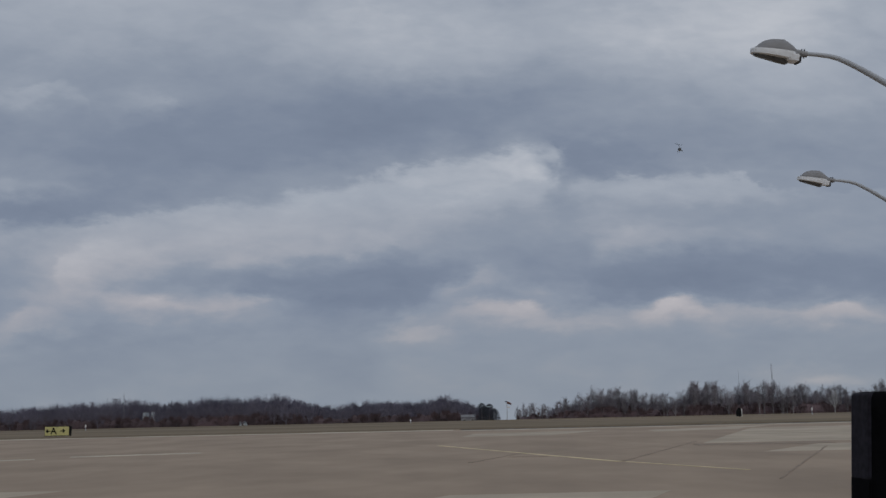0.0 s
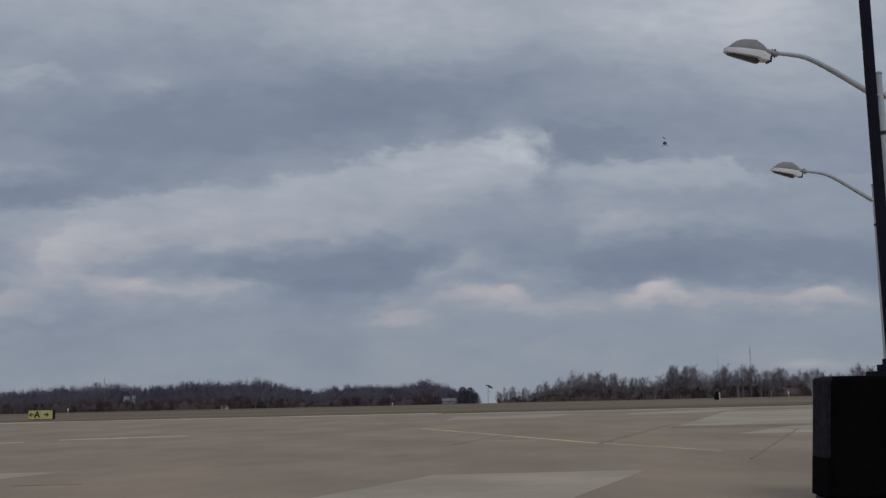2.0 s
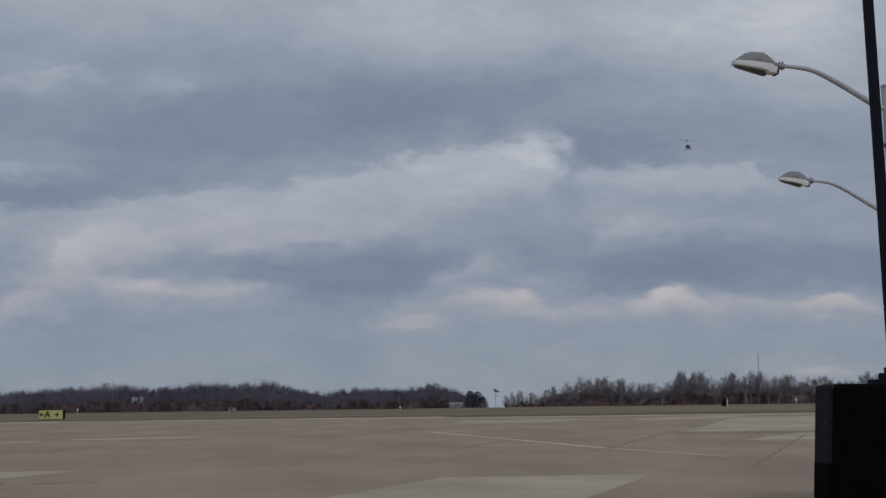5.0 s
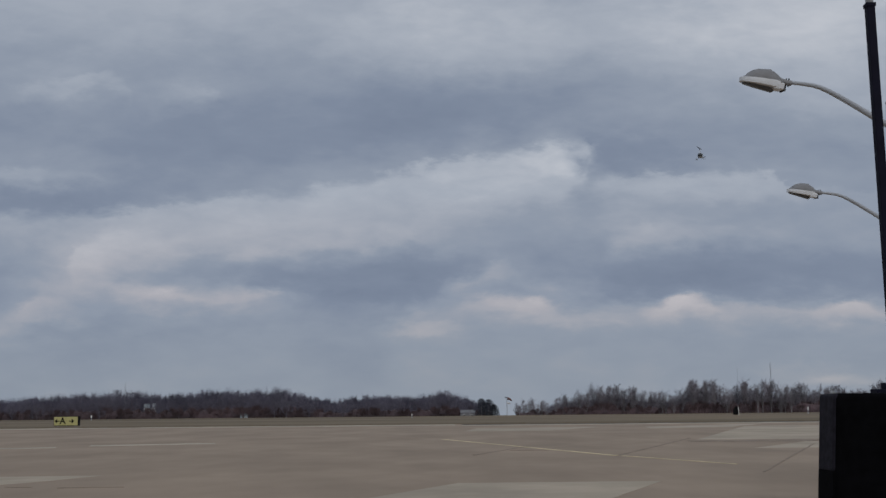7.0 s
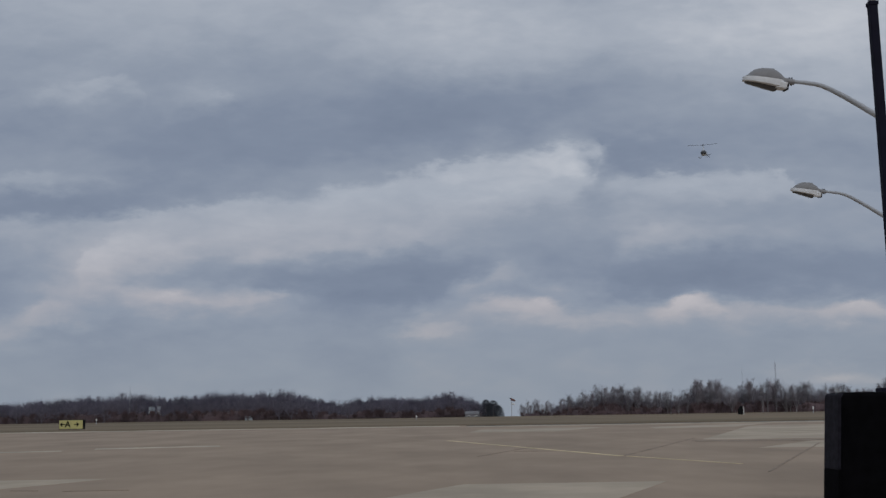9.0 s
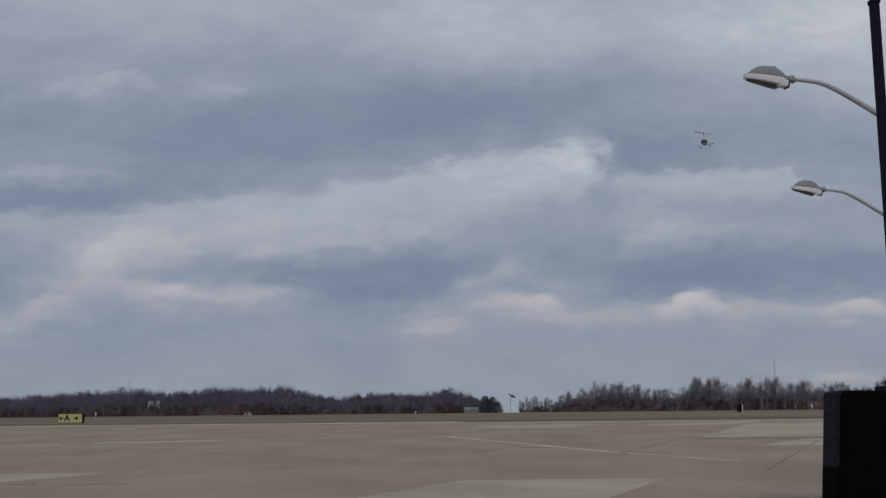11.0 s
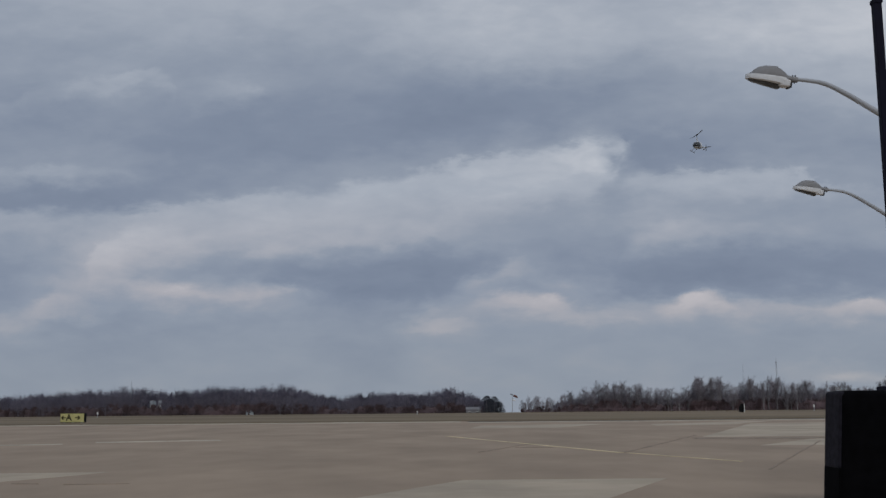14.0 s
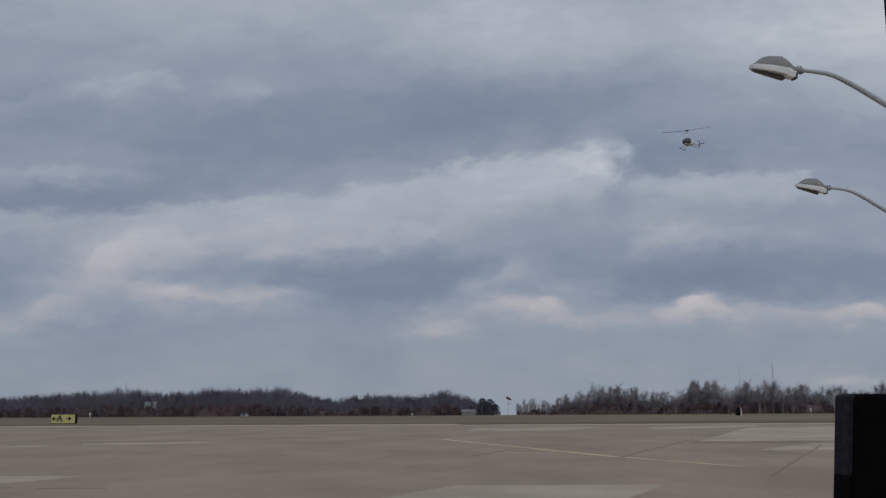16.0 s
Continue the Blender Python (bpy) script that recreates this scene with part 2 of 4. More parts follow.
bank(0.0258, 0.33, 0.0103, [(-0.130, 0.1130, 0.35, 0), (-0.087, 0.1099, 0.36, 0.8), (-0.034, 0.1057, 0.36, 0.8), (0.008, 0.1011, 0.4, 0)])  # mid band
bank(0.0413, 0.42, 0.0088, [(-0.050, 0.0884, 0.6, 0), (-0.018, 0.0992, 0.65, 0.9), (0.016, 0.1058, 0.69, 1), (0.064, 0.1080, 0.73, 1), (0.090, 0.1056, 0.71, 1), (0.114, 0.0990, 0.67, 0.8), (0.140, 0.0892, 0.6, 0)])  # puff d
bank(0.0269, 0.36, 0.0083, [(-0.547, 0.0850, 0.66, 1), (-0.414, 0.0838, 0.66, 1), (-0.383, 0.0898, 0.66, 1), (-0.351, 0.0922, 0.64, 0.9), (-0.314, 0.0850, 0.55, 0.5), (-0.282, 0.0762, 0.45, 0)])  # low left
bank(0.0434, 0.43, 0.0078, [(0.087, 0.0834, 0.6, 0), (0.119, 0.0916, 0.66, 0.8), (0.151, 0.0971, 0.71, 1), (0.177, 0.1000, 0.72, 1), (0.220, 0.1034, 0.74, 1), (0.248, 0.1068, 0.75, 1), (0.265, 0.1024, 0.72, 1), (0.283, 0.1001, 0.71, 1), (0.326, 0.0992, 0.71, 1), (0.368, 0.1009, 0.73, 1), (0.484, 0.0956, 0.72, 1)])  # warm bank
bank(0.0227, 0.4, 0.0134, [(-0.335, 0.0683, 0.36, 0), (-0.282, 0.0731, 0.36, 0.8), (-0.214, 0.0740, 0.35, 0.9), (-0.161, 0.0709, 0.38, 0.6), (-0.098, 0.0677, 0.38, 0)])  # low dark
bank(0.0207, 0.42, 0.0134, [(0.008, 0.0799, 0.36, 0), (0.061, 0.0783, 0.37, 0.7), (0.113, 0.0757, 0.38, 0.7), (0.192, 0.0703, 0.4, 0.6), (0.298, 0.0709, 0.4, 0.7), (0.482, 0.0676, 0.4, 0.7)])  # low dark b
bank(0.0176, 0.44, 0.0047, [(-0.050, 0.0699, 0.5, 0), (-0.026, 0.0744, 0.56, 0.9), (0.008, 0.0762, 0.56, 0.9), (0.034, 0.0722, 0.5, 0.5), (0.055, 0.0663, 0.45, 0)])  # low streak
bank(0.0176, 0.42, 0.0052, [(-0.546, 0.0702, 0.55, 0.9), (-0.414, 0.0680, 0.54, 0.9), (-0.372, 0.0686, 0.54, 0.9), (-0.345, 0.0652, 0.48, 0.4), (-0.319, 0.0618, 0.45, 0)])  # low streak b
bank(0.0568, 0.52, 0.0310, [(-0.545, 0.0692, 0.44, 0.9), (-0.256, 0.0654, 0.44, 0.9), (-0.001, 0.0668, 0.46, 0.9), (0.218, 0.0621, 0.47, 0.9), (0.481, 0.0571, 0.47, 0.9)])  # haze
bank(0.0186, 0.5, 0.0083, [(0.300, 0.0170, 0.5, 0), (0.337, 0.0255, 0.75, 0.9), (0.374, 0.0293, 0.8, 1), (0.479, 0.0273, 0.8, 1)])  # rosy low
# Wisps and streaks within the deck:
# azimuth, height over the horizon, half length, half thickness (all as tangents), lean in degrees, weight
BRIGHT = [
    (0.066, 0.357, 0.110, 0.045, 0.5, 1.1), (0.340, 0.368, 0.150, 0.050, 0.5, 1.1), (-0.318, 0.315, 0.059, 0.020, 8.5, 0.6),
    (-0.211, 0.300, 0.040, 0.018, 5.5, 0.55), (-0.363, 0.224, 0.081, 0.019, 4.5, 0.75), (-0.188, 0.385, 0.200, 0.045, 0.5, 0.7),
    (0.090, 0.219, 0.078, 0.032, 13.5, 0.9), (-0.045, 0.192, 0.135, 0.042, 9.5, 0.58), (0.142, 0.236, 0.028, 0.018, 25.5, 1.2),
    (-0.190, 0.178, 0.105, 0.030, 8.5, 0.36), (0.262, 0.203, 0.110, 0.030, 4.5, 0.7), (-0.290, 0.148, 0.058, 0.030, 16, 0.6),
    (-0.215, 0.109, 0.081, 0.012, 0.5, 0.8), (-0.384, 0.087, 0.059, 0.013, 4.5, 0.7), (0.225, 0.094, 0.150, 0.014, 4, 0.8)]
BRIGHT_LOW = [
    (0.077, 0.100, 0.050, 0.014, 0.5, 0.6), (0.056, 0.123, 0.043, 0.014, 20.5, 0.55), (-0.003, 0.071, 0.043, 0.006, 2.5, 0.5),
    (0.223, 0.161, 0.081, 0.016, 3.5, 0.45), (0.379, 0.087, 0.059, 0.014, 0.5, 0.7), (0.242, 0.101, 0.022, 0.010, 8, 0.3),
    (-0.120, 0.156, 0.108, 0.019, 4.5, 0.35), (-0.358, 0.112, 0.059, 0.015, 12.5, 0.5), (-0.077, 0.067, 0.119, 0.011, 0.5, 0.3),
    (-0.399, 0.068, 0.032, 0.006, 0.5, 0.4), (0.349, 0.027, 0.070, 0.009, 0.5, 0.6), (0.060, 0.037, 0.269, 0.022, 0.5, 0.2)]
DARK = [
    (-0.121, 0.269, 0.226, 0.032, 8.5, -0.9), (-0.340, 0.199, 0.119, 0.013, 2.5, -0.7), (0.064, 0.275, 0.140, 0.027, 8.5, -0.7),
    (0.200, 0.237, 0.066, 0.021, -5.5, -1.2), (0.345, 0.245, 0.108, 0.027, -3.5, -0.5), (-0.077, 0.131, 0.140, 0.013, 2.5, -0.65),
    (0.274, 0.120, 0.129, 0.022, 3.5, -0.75), (0.159, 0.186, 0.070, 0.009, 3.5, -0.5), (-0.403, 0.148, 0.048, 0.014, 10.5, -0.5),
    (-0.283, 0.077, 0.140, 0.010, 0.5, -0.45), (-0.056, 0.104, 0.092, 0.010, 3.5, -0.5), (-0.393, 0.279, 0.070, 0.018, 0.5, -0.4),
    (0.245, 0.318, 0.129, 0.022, -3.5, -0.3), (-0.247, 0.334, 0.081, 0.014, 6.5, -0.3), (0.320, 0.182, 0.108, 0.009, 2.5, -0.4)]

BROAD = [(-0.03, 0.178, 0.24, 0.040, 4, 0.32), (0.28, 0.195, 0.16, 0.030, 2, 0.35), (-0.34, 0.150, 0.10, 0.035, 8, 0.3), (0.0, 0.055, 0.5, 0.03, 0, 0.25), (0.47, 0.340, 0.12, 0.10, 0, 1.0), (0.33, 0.310, 0.14, 0.06, 0, 0.75), (0.16, 0.350, 0.18, 0.040, 0, 0.5)]


def cloud_material():
    m = bpy.data.materials.new("cloud_deck")
    m.use_nodes = True
    n, l = m.node_tree.nodes, m.node_tree.links
    n.clear()

    def put(socket, v):
        if isinstance(v, (int, float, tuple)):
            socket.default_value = v
        else:
            l.new(v, socket)

    def math_node(op, *values):
        k = n.new("ShaderNodeMath")
        k.operation = op
        for i, v in enumerate(values):
            put(k.inputs[i], v)
        return k.outputs[0]

    def span(value, lo, hi, to_lo=0.0, to_hi=1.0, smooth=False):
        k = n.new("ShaderNodeMapRange")
        if smooth:
            k.interpolation_type = "SMOOTHSTEP"
        for name, v in (("Value", value), ("From Min", lo), ("From Max", hi), ("To Min", to_lo), ("To Max", to_hi)):
            put(k.inputs[name], v)
        return k.outputs[0]

    def blend(factor, a, b):
        k = n.new("ShaderNodeMix")
        put(k.inputs["Factor"], factor)
        put(k.inputs[2], a)
        put(k.inputs[3], b)
        return k.outputs[0]

    co, sep = n.new("ShaderNodeTexCoord"), n.new("ShaderNodeSeparateXYZ")
    l.new(co.outputs["Object"], sep.inputs[0])
    x, y, z = sep.outputs
    u, v = math_node("DIVIDE", x, y), math_node("DIVIDE", math_node("SUBTRACT", z, EYE), y)
    flat = n.new("ShaderNodeCombineXYZ")
    l.new(u, flat.inputs[0])
    l.new(v, flat.inputs[1])

    def noise_node(scale, detail, rough=0.5, stretch=(1, 1, 1), warp=0.0):
        mp, t = n.new("ShaderNodeMapping"), n.new("ShaderNodeTexNoise")
        mp.inputs["Scale"].default_value = stretch
        l.new(flat.outputs[0], mp.inputs[0])
        l.new(mp.outputs[0], t.inputs["Vector"])
        t.inputs["Scale"].default_value, t.inputs["Detail"].default_value = scale, detail
        t.inputs["Roughness"].default_value, t.inputs["Distortion"].default_value = rough, warp
        return t.outputs["Fac"]

    def centred(value, gain):
        return math_node("MULTIPLY", math_node("SUBTRACT", value, 0.5), gain)

    # billows push the tops of the banks about, less so far off
    reach = span(v, 0.03, 0.25, 0.45, 1.0)
    swell, curl = noise_node(26, 4, 0.55, (1, 2.2, 1)), noise_node(90, 4, 0.6, (1, 2.0, 1))
    side = noise_node(34, 3, 0.5, (1, 1.6, 1), 0.3)
    lift = math_node("MULTIPLY", math_node("ADD", centred(swell, 0.030), centred(curl, 0.012)), reach)
    vv = math_node("ADD", v, lift)
    uu = math_node("ADD", u, math_node("MULTIPLY", centred(side, 0.05), reach))
    along = span(uu, -0.6, 0.6)
    # softer where the cloud frays
    fray = span(noise_node(12, 2, 0.5, (1, 1.5, 1)), 0.35, 0.7, 0.7, 2.6)

    # wisps and streaks
    push = n.new("ShaderNodeCombineXYZ")
    l.new(math_node("ADD", uu, centred(side, 0.02)), push.inputs[0])
    l.new(math_node("ADD", v, centred(swell, 0.034)), push.inputs[1])
    total = 0.0
    for cu, cv, ru, rv, lean, weight in (*BRIGHT, *BRIGHT_LOW, *BROAD, *DARK):
        mp, g = n.new("ShaderNodeMapping"), n.new("ShaderNodeTexGradient")
        mp.vector_type, g.gradient_type = "TEXTURE", "SPHERICAL"
        mp.inputs["Location"].default_value = (cu, cv, 0)
        mp.inputs["Rotation"].default_value = (0, 0, radians(lean))
        mp.inputs["Scale"].default_value = (ru * 1.6, rv * 1.6, 1)
        l.new(push.outputs[0], mp.inputs[0])
        l.new(mp.outputs[0], g.inputs[0])
        total = math_node("MULTIPLY_ADD", span(g.outputs["Fac"], 0.0, 0.8, smooth=True), weight * 0.8, total)
    total = math_node("MULTIPLY", math_node("ADD", total, centred(noise_node(17, 6, 0.5, (1, 2.6, 1), 0.4), 1.0)), span(v, 0.0, 0.10, 0.35, 1.0))
    streaks = math_node("MULTIPLY_ADD", math_node("MULTIPLY_ADD", v, 0.55, total), 0.37, 0.45)

    level = span(v, 0.24, 0.41, 0.27, 0.66)
    for depth, base, soft, tops in BANKS:
        ramp, cut = n.new("ShaderNodeValToRGB"), n.new("ShaderNodeSeparateColor")
        cr = ramp.color_ramp
        cr.interpolation = "CARDINAL"
        for i, (tu, tv, tone, cover) in enumerate(tops):
            e = cr.elements[i] if i < 2 else cr.elements.new(1.0)
            e.position = min(max((tu + 0.6) / 1.2, 0.0), 1.0)
            e.color = (tv, tone, cover, 1)
        l.new(along, ramp.inputs[0])
        l.new(ramp.outputs[0], cut.inputs[0])
        top, tone, cover = cut.outputs
        below = math_node("SUBTRACT", top, vv)
        body = span(below, 0.0, depth, smooth=True)
        alpha = math_node("MULTIPLY", span(below, 0.0, math_node("MULTIPLY", fray, soft * 1.5), smooth=True), math_node("MAXIMUM", cover, 0.0))
        level = blend(alpha, level, blend(body, tone, base))
    level = math_node("ADD", math_node("MULTIPLY_ADD", level, 0.66, -0.05), math_node("MULTIPLY", streaks, 0.46))
    # low banks, seen edge on, stand out more
    level = math_node("MULTIPLY_ADD", math_node("SUBTRACT", level, 0.46), span(v, 0.17, 0.10, 1.0, 1.3), 0.465)
    # mottling inside the cloud
    mottle = math_node("ADD", centred(noise_node(9, 5, 0.52, (1, 2.2, 1), 0.5), 0.22), centred(noise_node(42, 4, 0.5, (1, 2.4, 1), 0.3), 0.10))
    level = math_node("MULTIPLY_ADD", mottle, span(v, 0.0, 0.12, 0.3, 1.0), level)
    level = math_node("MULTIPLY_ADD", level, 1.08, -0.035)
    ramp = n.new("ShaderNodeValToRGB")
    e = ramp.color_ramp.elements
    e[0].position, e[0].color = 0.0, (0.165, 0.204, 0.285, 1)
    e[1].position, e[1].color = 1.0, (0.525, 0.550, 0.602, 1)
    for at, c in ((0.3, (0.211, 0.254, 0.338, 1)), (0.55, (0.279, 0.322, 0.398, 1)), (0.78, (0.378, 0.417, 0.485, 1))):
        k = e.new(at)
        k.color = c
    l.new(level, ramp.inputs[0])
    em, out = n.new("ShaderNodeEmission"), n.new("ShaderNodeOutputMaterial")
    # low banks catch a warmer light
    low = span(v, 0.20, 0.10)
    warm, haze = n.new("ShaderNodeMix"), n.new("ShaderNodeMix")
    for k in (warm, haze):
        k.data_type, k.blend_type = "RGBA", "MULTIPLY"
    warm.inputs["B"].default_value, haze.inputs["B"].default_value = (1.085, 0.985, 0.935, 1), (1.022, 1.006, 0.958, 1)
    l.new(math_node("MULTIPLY", low, span(level, 0.5, 0.75)), warm.inputs["Factor"])
    l.new(ramp.outputs[0], warm.inputs["A"])
    l.new(span(v, 0.10, 0.02), haze.inputs["Factor"])
    l.new(warm.outputs["Result"], haze.inputs["A"])
    l.new(haze.outputs["Result"], em.inputs[0])
    l.new(em.outputs[0], out.inputs[0])
    m.cycles.emission_sampling = "NONE"
    return m


# ---- mesh helpers ----
class Geo:
    """Corners and faces of one mesh."""

    def __init__(self):
        self.v, self.f = [], []

    def ring_tube(self, path, radii, sides=6, cap=True):
        path = [Vector(p) for p in path]
        base = len(self.v)
        for i, p in enumerate(path):
            d = (path[min(i + 1, len(path) - 1)] - path[max(i - 1, 0)]).normalized()
            side = d.cross(Vector((0, 0, 1)) if abs(d.z) < 0.9 else Vector((1, 0, 0))).normalized()
            up = side.cross(d)
            for k in range(sides):
                a = math.tau * (k + 0.5) / sides
                self.v.append(p + (side * math.cos(a) + up * math.sin(a)) * radii[i])
        for i in range(len(path) - 1):
            for k in range(sides):
                a, b = base + i * sides + k, base + i * sides + (k + 1) % sides
                self.f.append((a, b, b + sides, a + sides))
        if cap:
            self.f.append(tuple(base + k for k in reversed(range(sides))))
            self.f.append(tuple(base + (len(path) - 1) * sides + k for k in range(sides)))
        return self

    def rings(self, rows):
        """Skin over closed rings of equal length, ends closed."""
        base, k = len(self.v), len(rows[0])
        for r in rows:
            self.v += [Vector(p) for p in r]
        for i in range(len(rows) - 1):
            for j in range(k):
                a, b = base + i * k + j, base + i * k + (j + 1) % k
                self.f.append((a, b, b + k, a + k))
        self.f.append(tuple(base + j for j in reversed(range(k))))
        self.f.append(tuple(base + (len(rows) - 1) * k + j for j in range(k)))
        return self

    def box(self, x0, x1, y0, y1, z0, z1):
        b = len(self.v)
        self.v += [Vector((x, y, z)) for z in (z0, z1) for x, y in ((x0, y0), (x1, y0), (x1, y1), (x0, y1))]
        for q in ((0, 3, 2, 1), (4, 5, 6, 7), (0, 1, 5, 4), (1, 2, 6, 5), (2, 3, 7, 6), (3, 0, 4, 7)):
            self.f.append(tuple(b + i for i in q))
        return self

    def blade(self, a, b, w, side=None):
        """A thin tapering stem from a to b."""
        a, b = Vector(a), Vector(b)
        s = side or Vector((random.uniform(-1, 1), random.uniform(-0.5, 0.5), 0)).normalized()
        i = len(self.v)
        self.v += [a - s * w / 2, a + s * w / 2, b + s * w * 0.15, b - s * w * 0.15]
        self.f.append((i, i + 1, i + 2, i + 3))
        return self

    def slab(self, corners, z0, z1):
        b, k = len(self.v), len(corners)
        self.v += [Vector((x, y, z)) for z in (z0, z1) for x, y in corners]
        self.f.append(tuple(b + i for i in reversed(range(k))))
        self.f.append(tuple(b + k + i for i in range(k)))
        for i in range(k):
            j = (i + 1) % k
            self.f.append((b + i, b + j, b + k + j, b + k + i))
        return self

    def mesh(self, name, mat, smooth=False, bevel=0.0, segments=2):
        me = bpy.data.meshes.new(name)
        me.from_pydata([tuple(v) for v in self.v], [], self.f)
        if bevel:
            bm = bmesh.new()
            bm.from_mesh(me)
            bmesh.ops.recalc_face_normals(bm, faces=bm.faces)
            bmesh.ops.bevel(bm, geom=[e for e in bm.edges if e.calc_face_angle(0) > 0.5], offset=bevel, segments=segments, affect="EDGES", profile=0.5)
            bm.to_mesh(me)
            bm.free()
        me.materials.append(mat)
        if smooth:
            me.shade_smooth()
            me.set_sharp_from_angle(angle=radians(40))
        me.update()
        return me


def part(name, geo, mat, parent=None, label="", smooth=False, bevel=0.0, segments=2):
    ob = new(name, geo.mesh(name, mat, smooth, bevel, segments) if isinstance(geo, Geo) else geo)
    ob.parent = parent
    return tagged(ob, label)


def thing(name, m, label, category, group=""):
    ob = new(name)
    ob.matrix_basis = m
    return tagged(ob, label, category, group)


# ---- cloud deck ----
g = Geo()
deck_v = [-0.02 + 0.02 * i for i in range(40)] + [0.8, 1.0, 1.3]
for vv in deck_v:
    yy = 10720 / max(2.4, 2.6 + 43.4 * (vv - 0.114))  # the higher over the horizon, the nearer
    for i in range(41):
        g.v.append(Vector((-4400 + 220 * i, yy, EYE + vv * yy)))
for i in range(len(deck_v) - 1):
    for j in range(40):
        a = i * 41 + j
        g.f.append((a, a + 1, a + 42, a + 41))
sky = new("backdrop", g.mesh("backdrop", cloud_material(), smooth=True))
tagged(sky, "grey-blue stratocumulus cloud deck with paler billows drifting", "sky", kind="structure")

# ---- ground, apron ----
APRON_END = 75.6


def ground_height(y):
    if y < APRON_END:
        return -0.06
    if y < 128:
        return 0.0
    s = (y - 128)
    return -0.015 * s * min(1.0, s / 60)


g = Geo()
gy = [-3000, -600, -100, -30, 0, 30, 60, 74, APRON_END - 0.05, APRON_END + 0.05, 80, 86, 92, 98, 106, 114, 122, 128, 134, 140, 148, 156, 166, 178, 192, 220, 260, 320, 380, 450, 600, 900, 1500, 2600, 4900]
gx = [-4900, -2000, -800, -400, -200, *range(-120, 121, 8), 200, 400, 800, 2000, 4900]
for yy in gy:
    for xx in gx:
        wave = 0.035 * noise.noise((xx * 0.05, yy * 0.03, 0)) if 80 < yy < 170 else 0
        g.v.append(Vector((xx, yy, ground_height(yy) + wave)))
for i in range(len(gy) - 1):
    for j in range(len(gx) - 1):
        a = i * len(gx) + j
        g.f.append((a, a + 1, a + 1 + len(gx), a + len(gx)))
tagged(new("ground", g.mesh("ground", GRASS_GROUND, smooth=True)), "flat field of dormant tan and olive grass", "grass field", kind="structure")

g = Geo().slab([(-400, -60), (400, -60), (400, APRON_END), (-400, APRON_END)], -0.3, 0.0)
apron = tagged(new("pavement", g.mesh("pavement", CONCRETE)), "broad worn brown-grey concrete aircraft apron", "pavement", kind="structure")

for corners, label in (
        ([(-2.6, 11.0), (-1.3, 15.1), (0.3, 18.5), (3.75, 18.5), (2.2, 14.8), (0.6, 11.0)], ""),
        ([(9.2, 39.0), (17.0, 60.6), (24.0, 62.0), (30, 61.0), (19.5, 38.4)], ""),
        ([(9.0, 31.3), (12.2, 36.3), (17, 36.5), (13, 31.1)], ""),
        ([(2.0, 61.2), (7.7, 63.4), (9.2, 62.6), (5.5, 54.4), (1.2, 54.8)], ""),
        ([(11.6, 61.5), (18.2, 66.4), (20.0, 67), (16.9, 61.5), (15.7, 58.5), (11.1, 57.2)], ""),
        ([(-11.5, 21.3), (-6.6, 21.6), (-7.2, 20.1), (-8.4, 17.9), (-11.5, 17.9)], ""),
        ([(22, 44), (23.5, 47.5), (40, 47.5), (40, 44)], "")):
    part("concrete_patch", Geo().slab(corners, -0.05, 0.004), PATCH, apron, "paler, newer concrete patch")


def strip(name, a, b, w, mat, label, wander=0.0):
    d = (Vector(b) - Vector(a)).normalized()
    s, pts = Vector((-d.y, d.x)) * w / 2, []
    k = 17
    off = [s.normalized() * wander * noise.noise((a[0] + i * 0.6, a[1], 2)) for i in range(k)]
    for i in range(k):
        p = Vector(a).lerp(Vector(b), i / (k - 1))
        pts.append(p + off[i] + s * random.uniform(0.6, 1.1))
    for i in reversed(range(k)):
        p = Vector(a).lerp(Vector(b), i / (k - 1))
        pts.append(p + off[i] - s * random.uniform(0.6, 1.1))
    part(name, Geo().slab([(p.x, p.y) for p in pts], -0.03, 0.008), mat, apron, label)


strip("painted_line", (0.1, 42.3), (4.45, 27.7), 0.19, YELLOW_PAINT, "faded yellow taxi line")
strip("painted_line", (4.6, 27.5), (6.3, 23.3), 0.12, YELLOW_PAINT, "faded yellow taxi line")
for a, b, w in (((0.9, 28.7), (2.8, 34.6), 0.09), ((4.6, 27.9), (9.4, 40.9), 0.11), ((6.1, 20.6), (11.8, 34.3), 0.07), ((-6.4, 18.3), (-5.3, 18.35), 0.03), ((-7.4, 18.6), (-6.9, 18.5), 0.02),
                ((14, 71.5), (40, 72), 0.12), ((2.0, 31.4), (3.1, 31.2), 0.05)):
    strip("joint", a, b, w, TAR, "dark tar-filled crack", 0.04)

strip("stain", (8.6, 37.5), (13.0, 37.3), 1.5, TAR, "dark tyre-stained band", 0.3)
strip("edge_line", (-70, 73.9), (1, 73.9), 3.2, EDGE_PAINT, "pale worn edge line")
strip("edge_line", (1.5, 70.8), (60, 70.8), 2.6, EDGE_PAINT, "pale worn edge line")
strip("painted_line", (-12.5, 38.9), (-8.3, 40.1), 1.1, EDGE_PAINT, "faded white apron line")
strip("painted_line", (-18.0, 35.6), (-13.2, 37.5), 0.9, EDGE_PAINT, "faded white apron line")
strip("edge_gap", (1.5, 74.0), (60, 74.0), 2.8, DARK_EDGE, "dark earth along the apron edge")
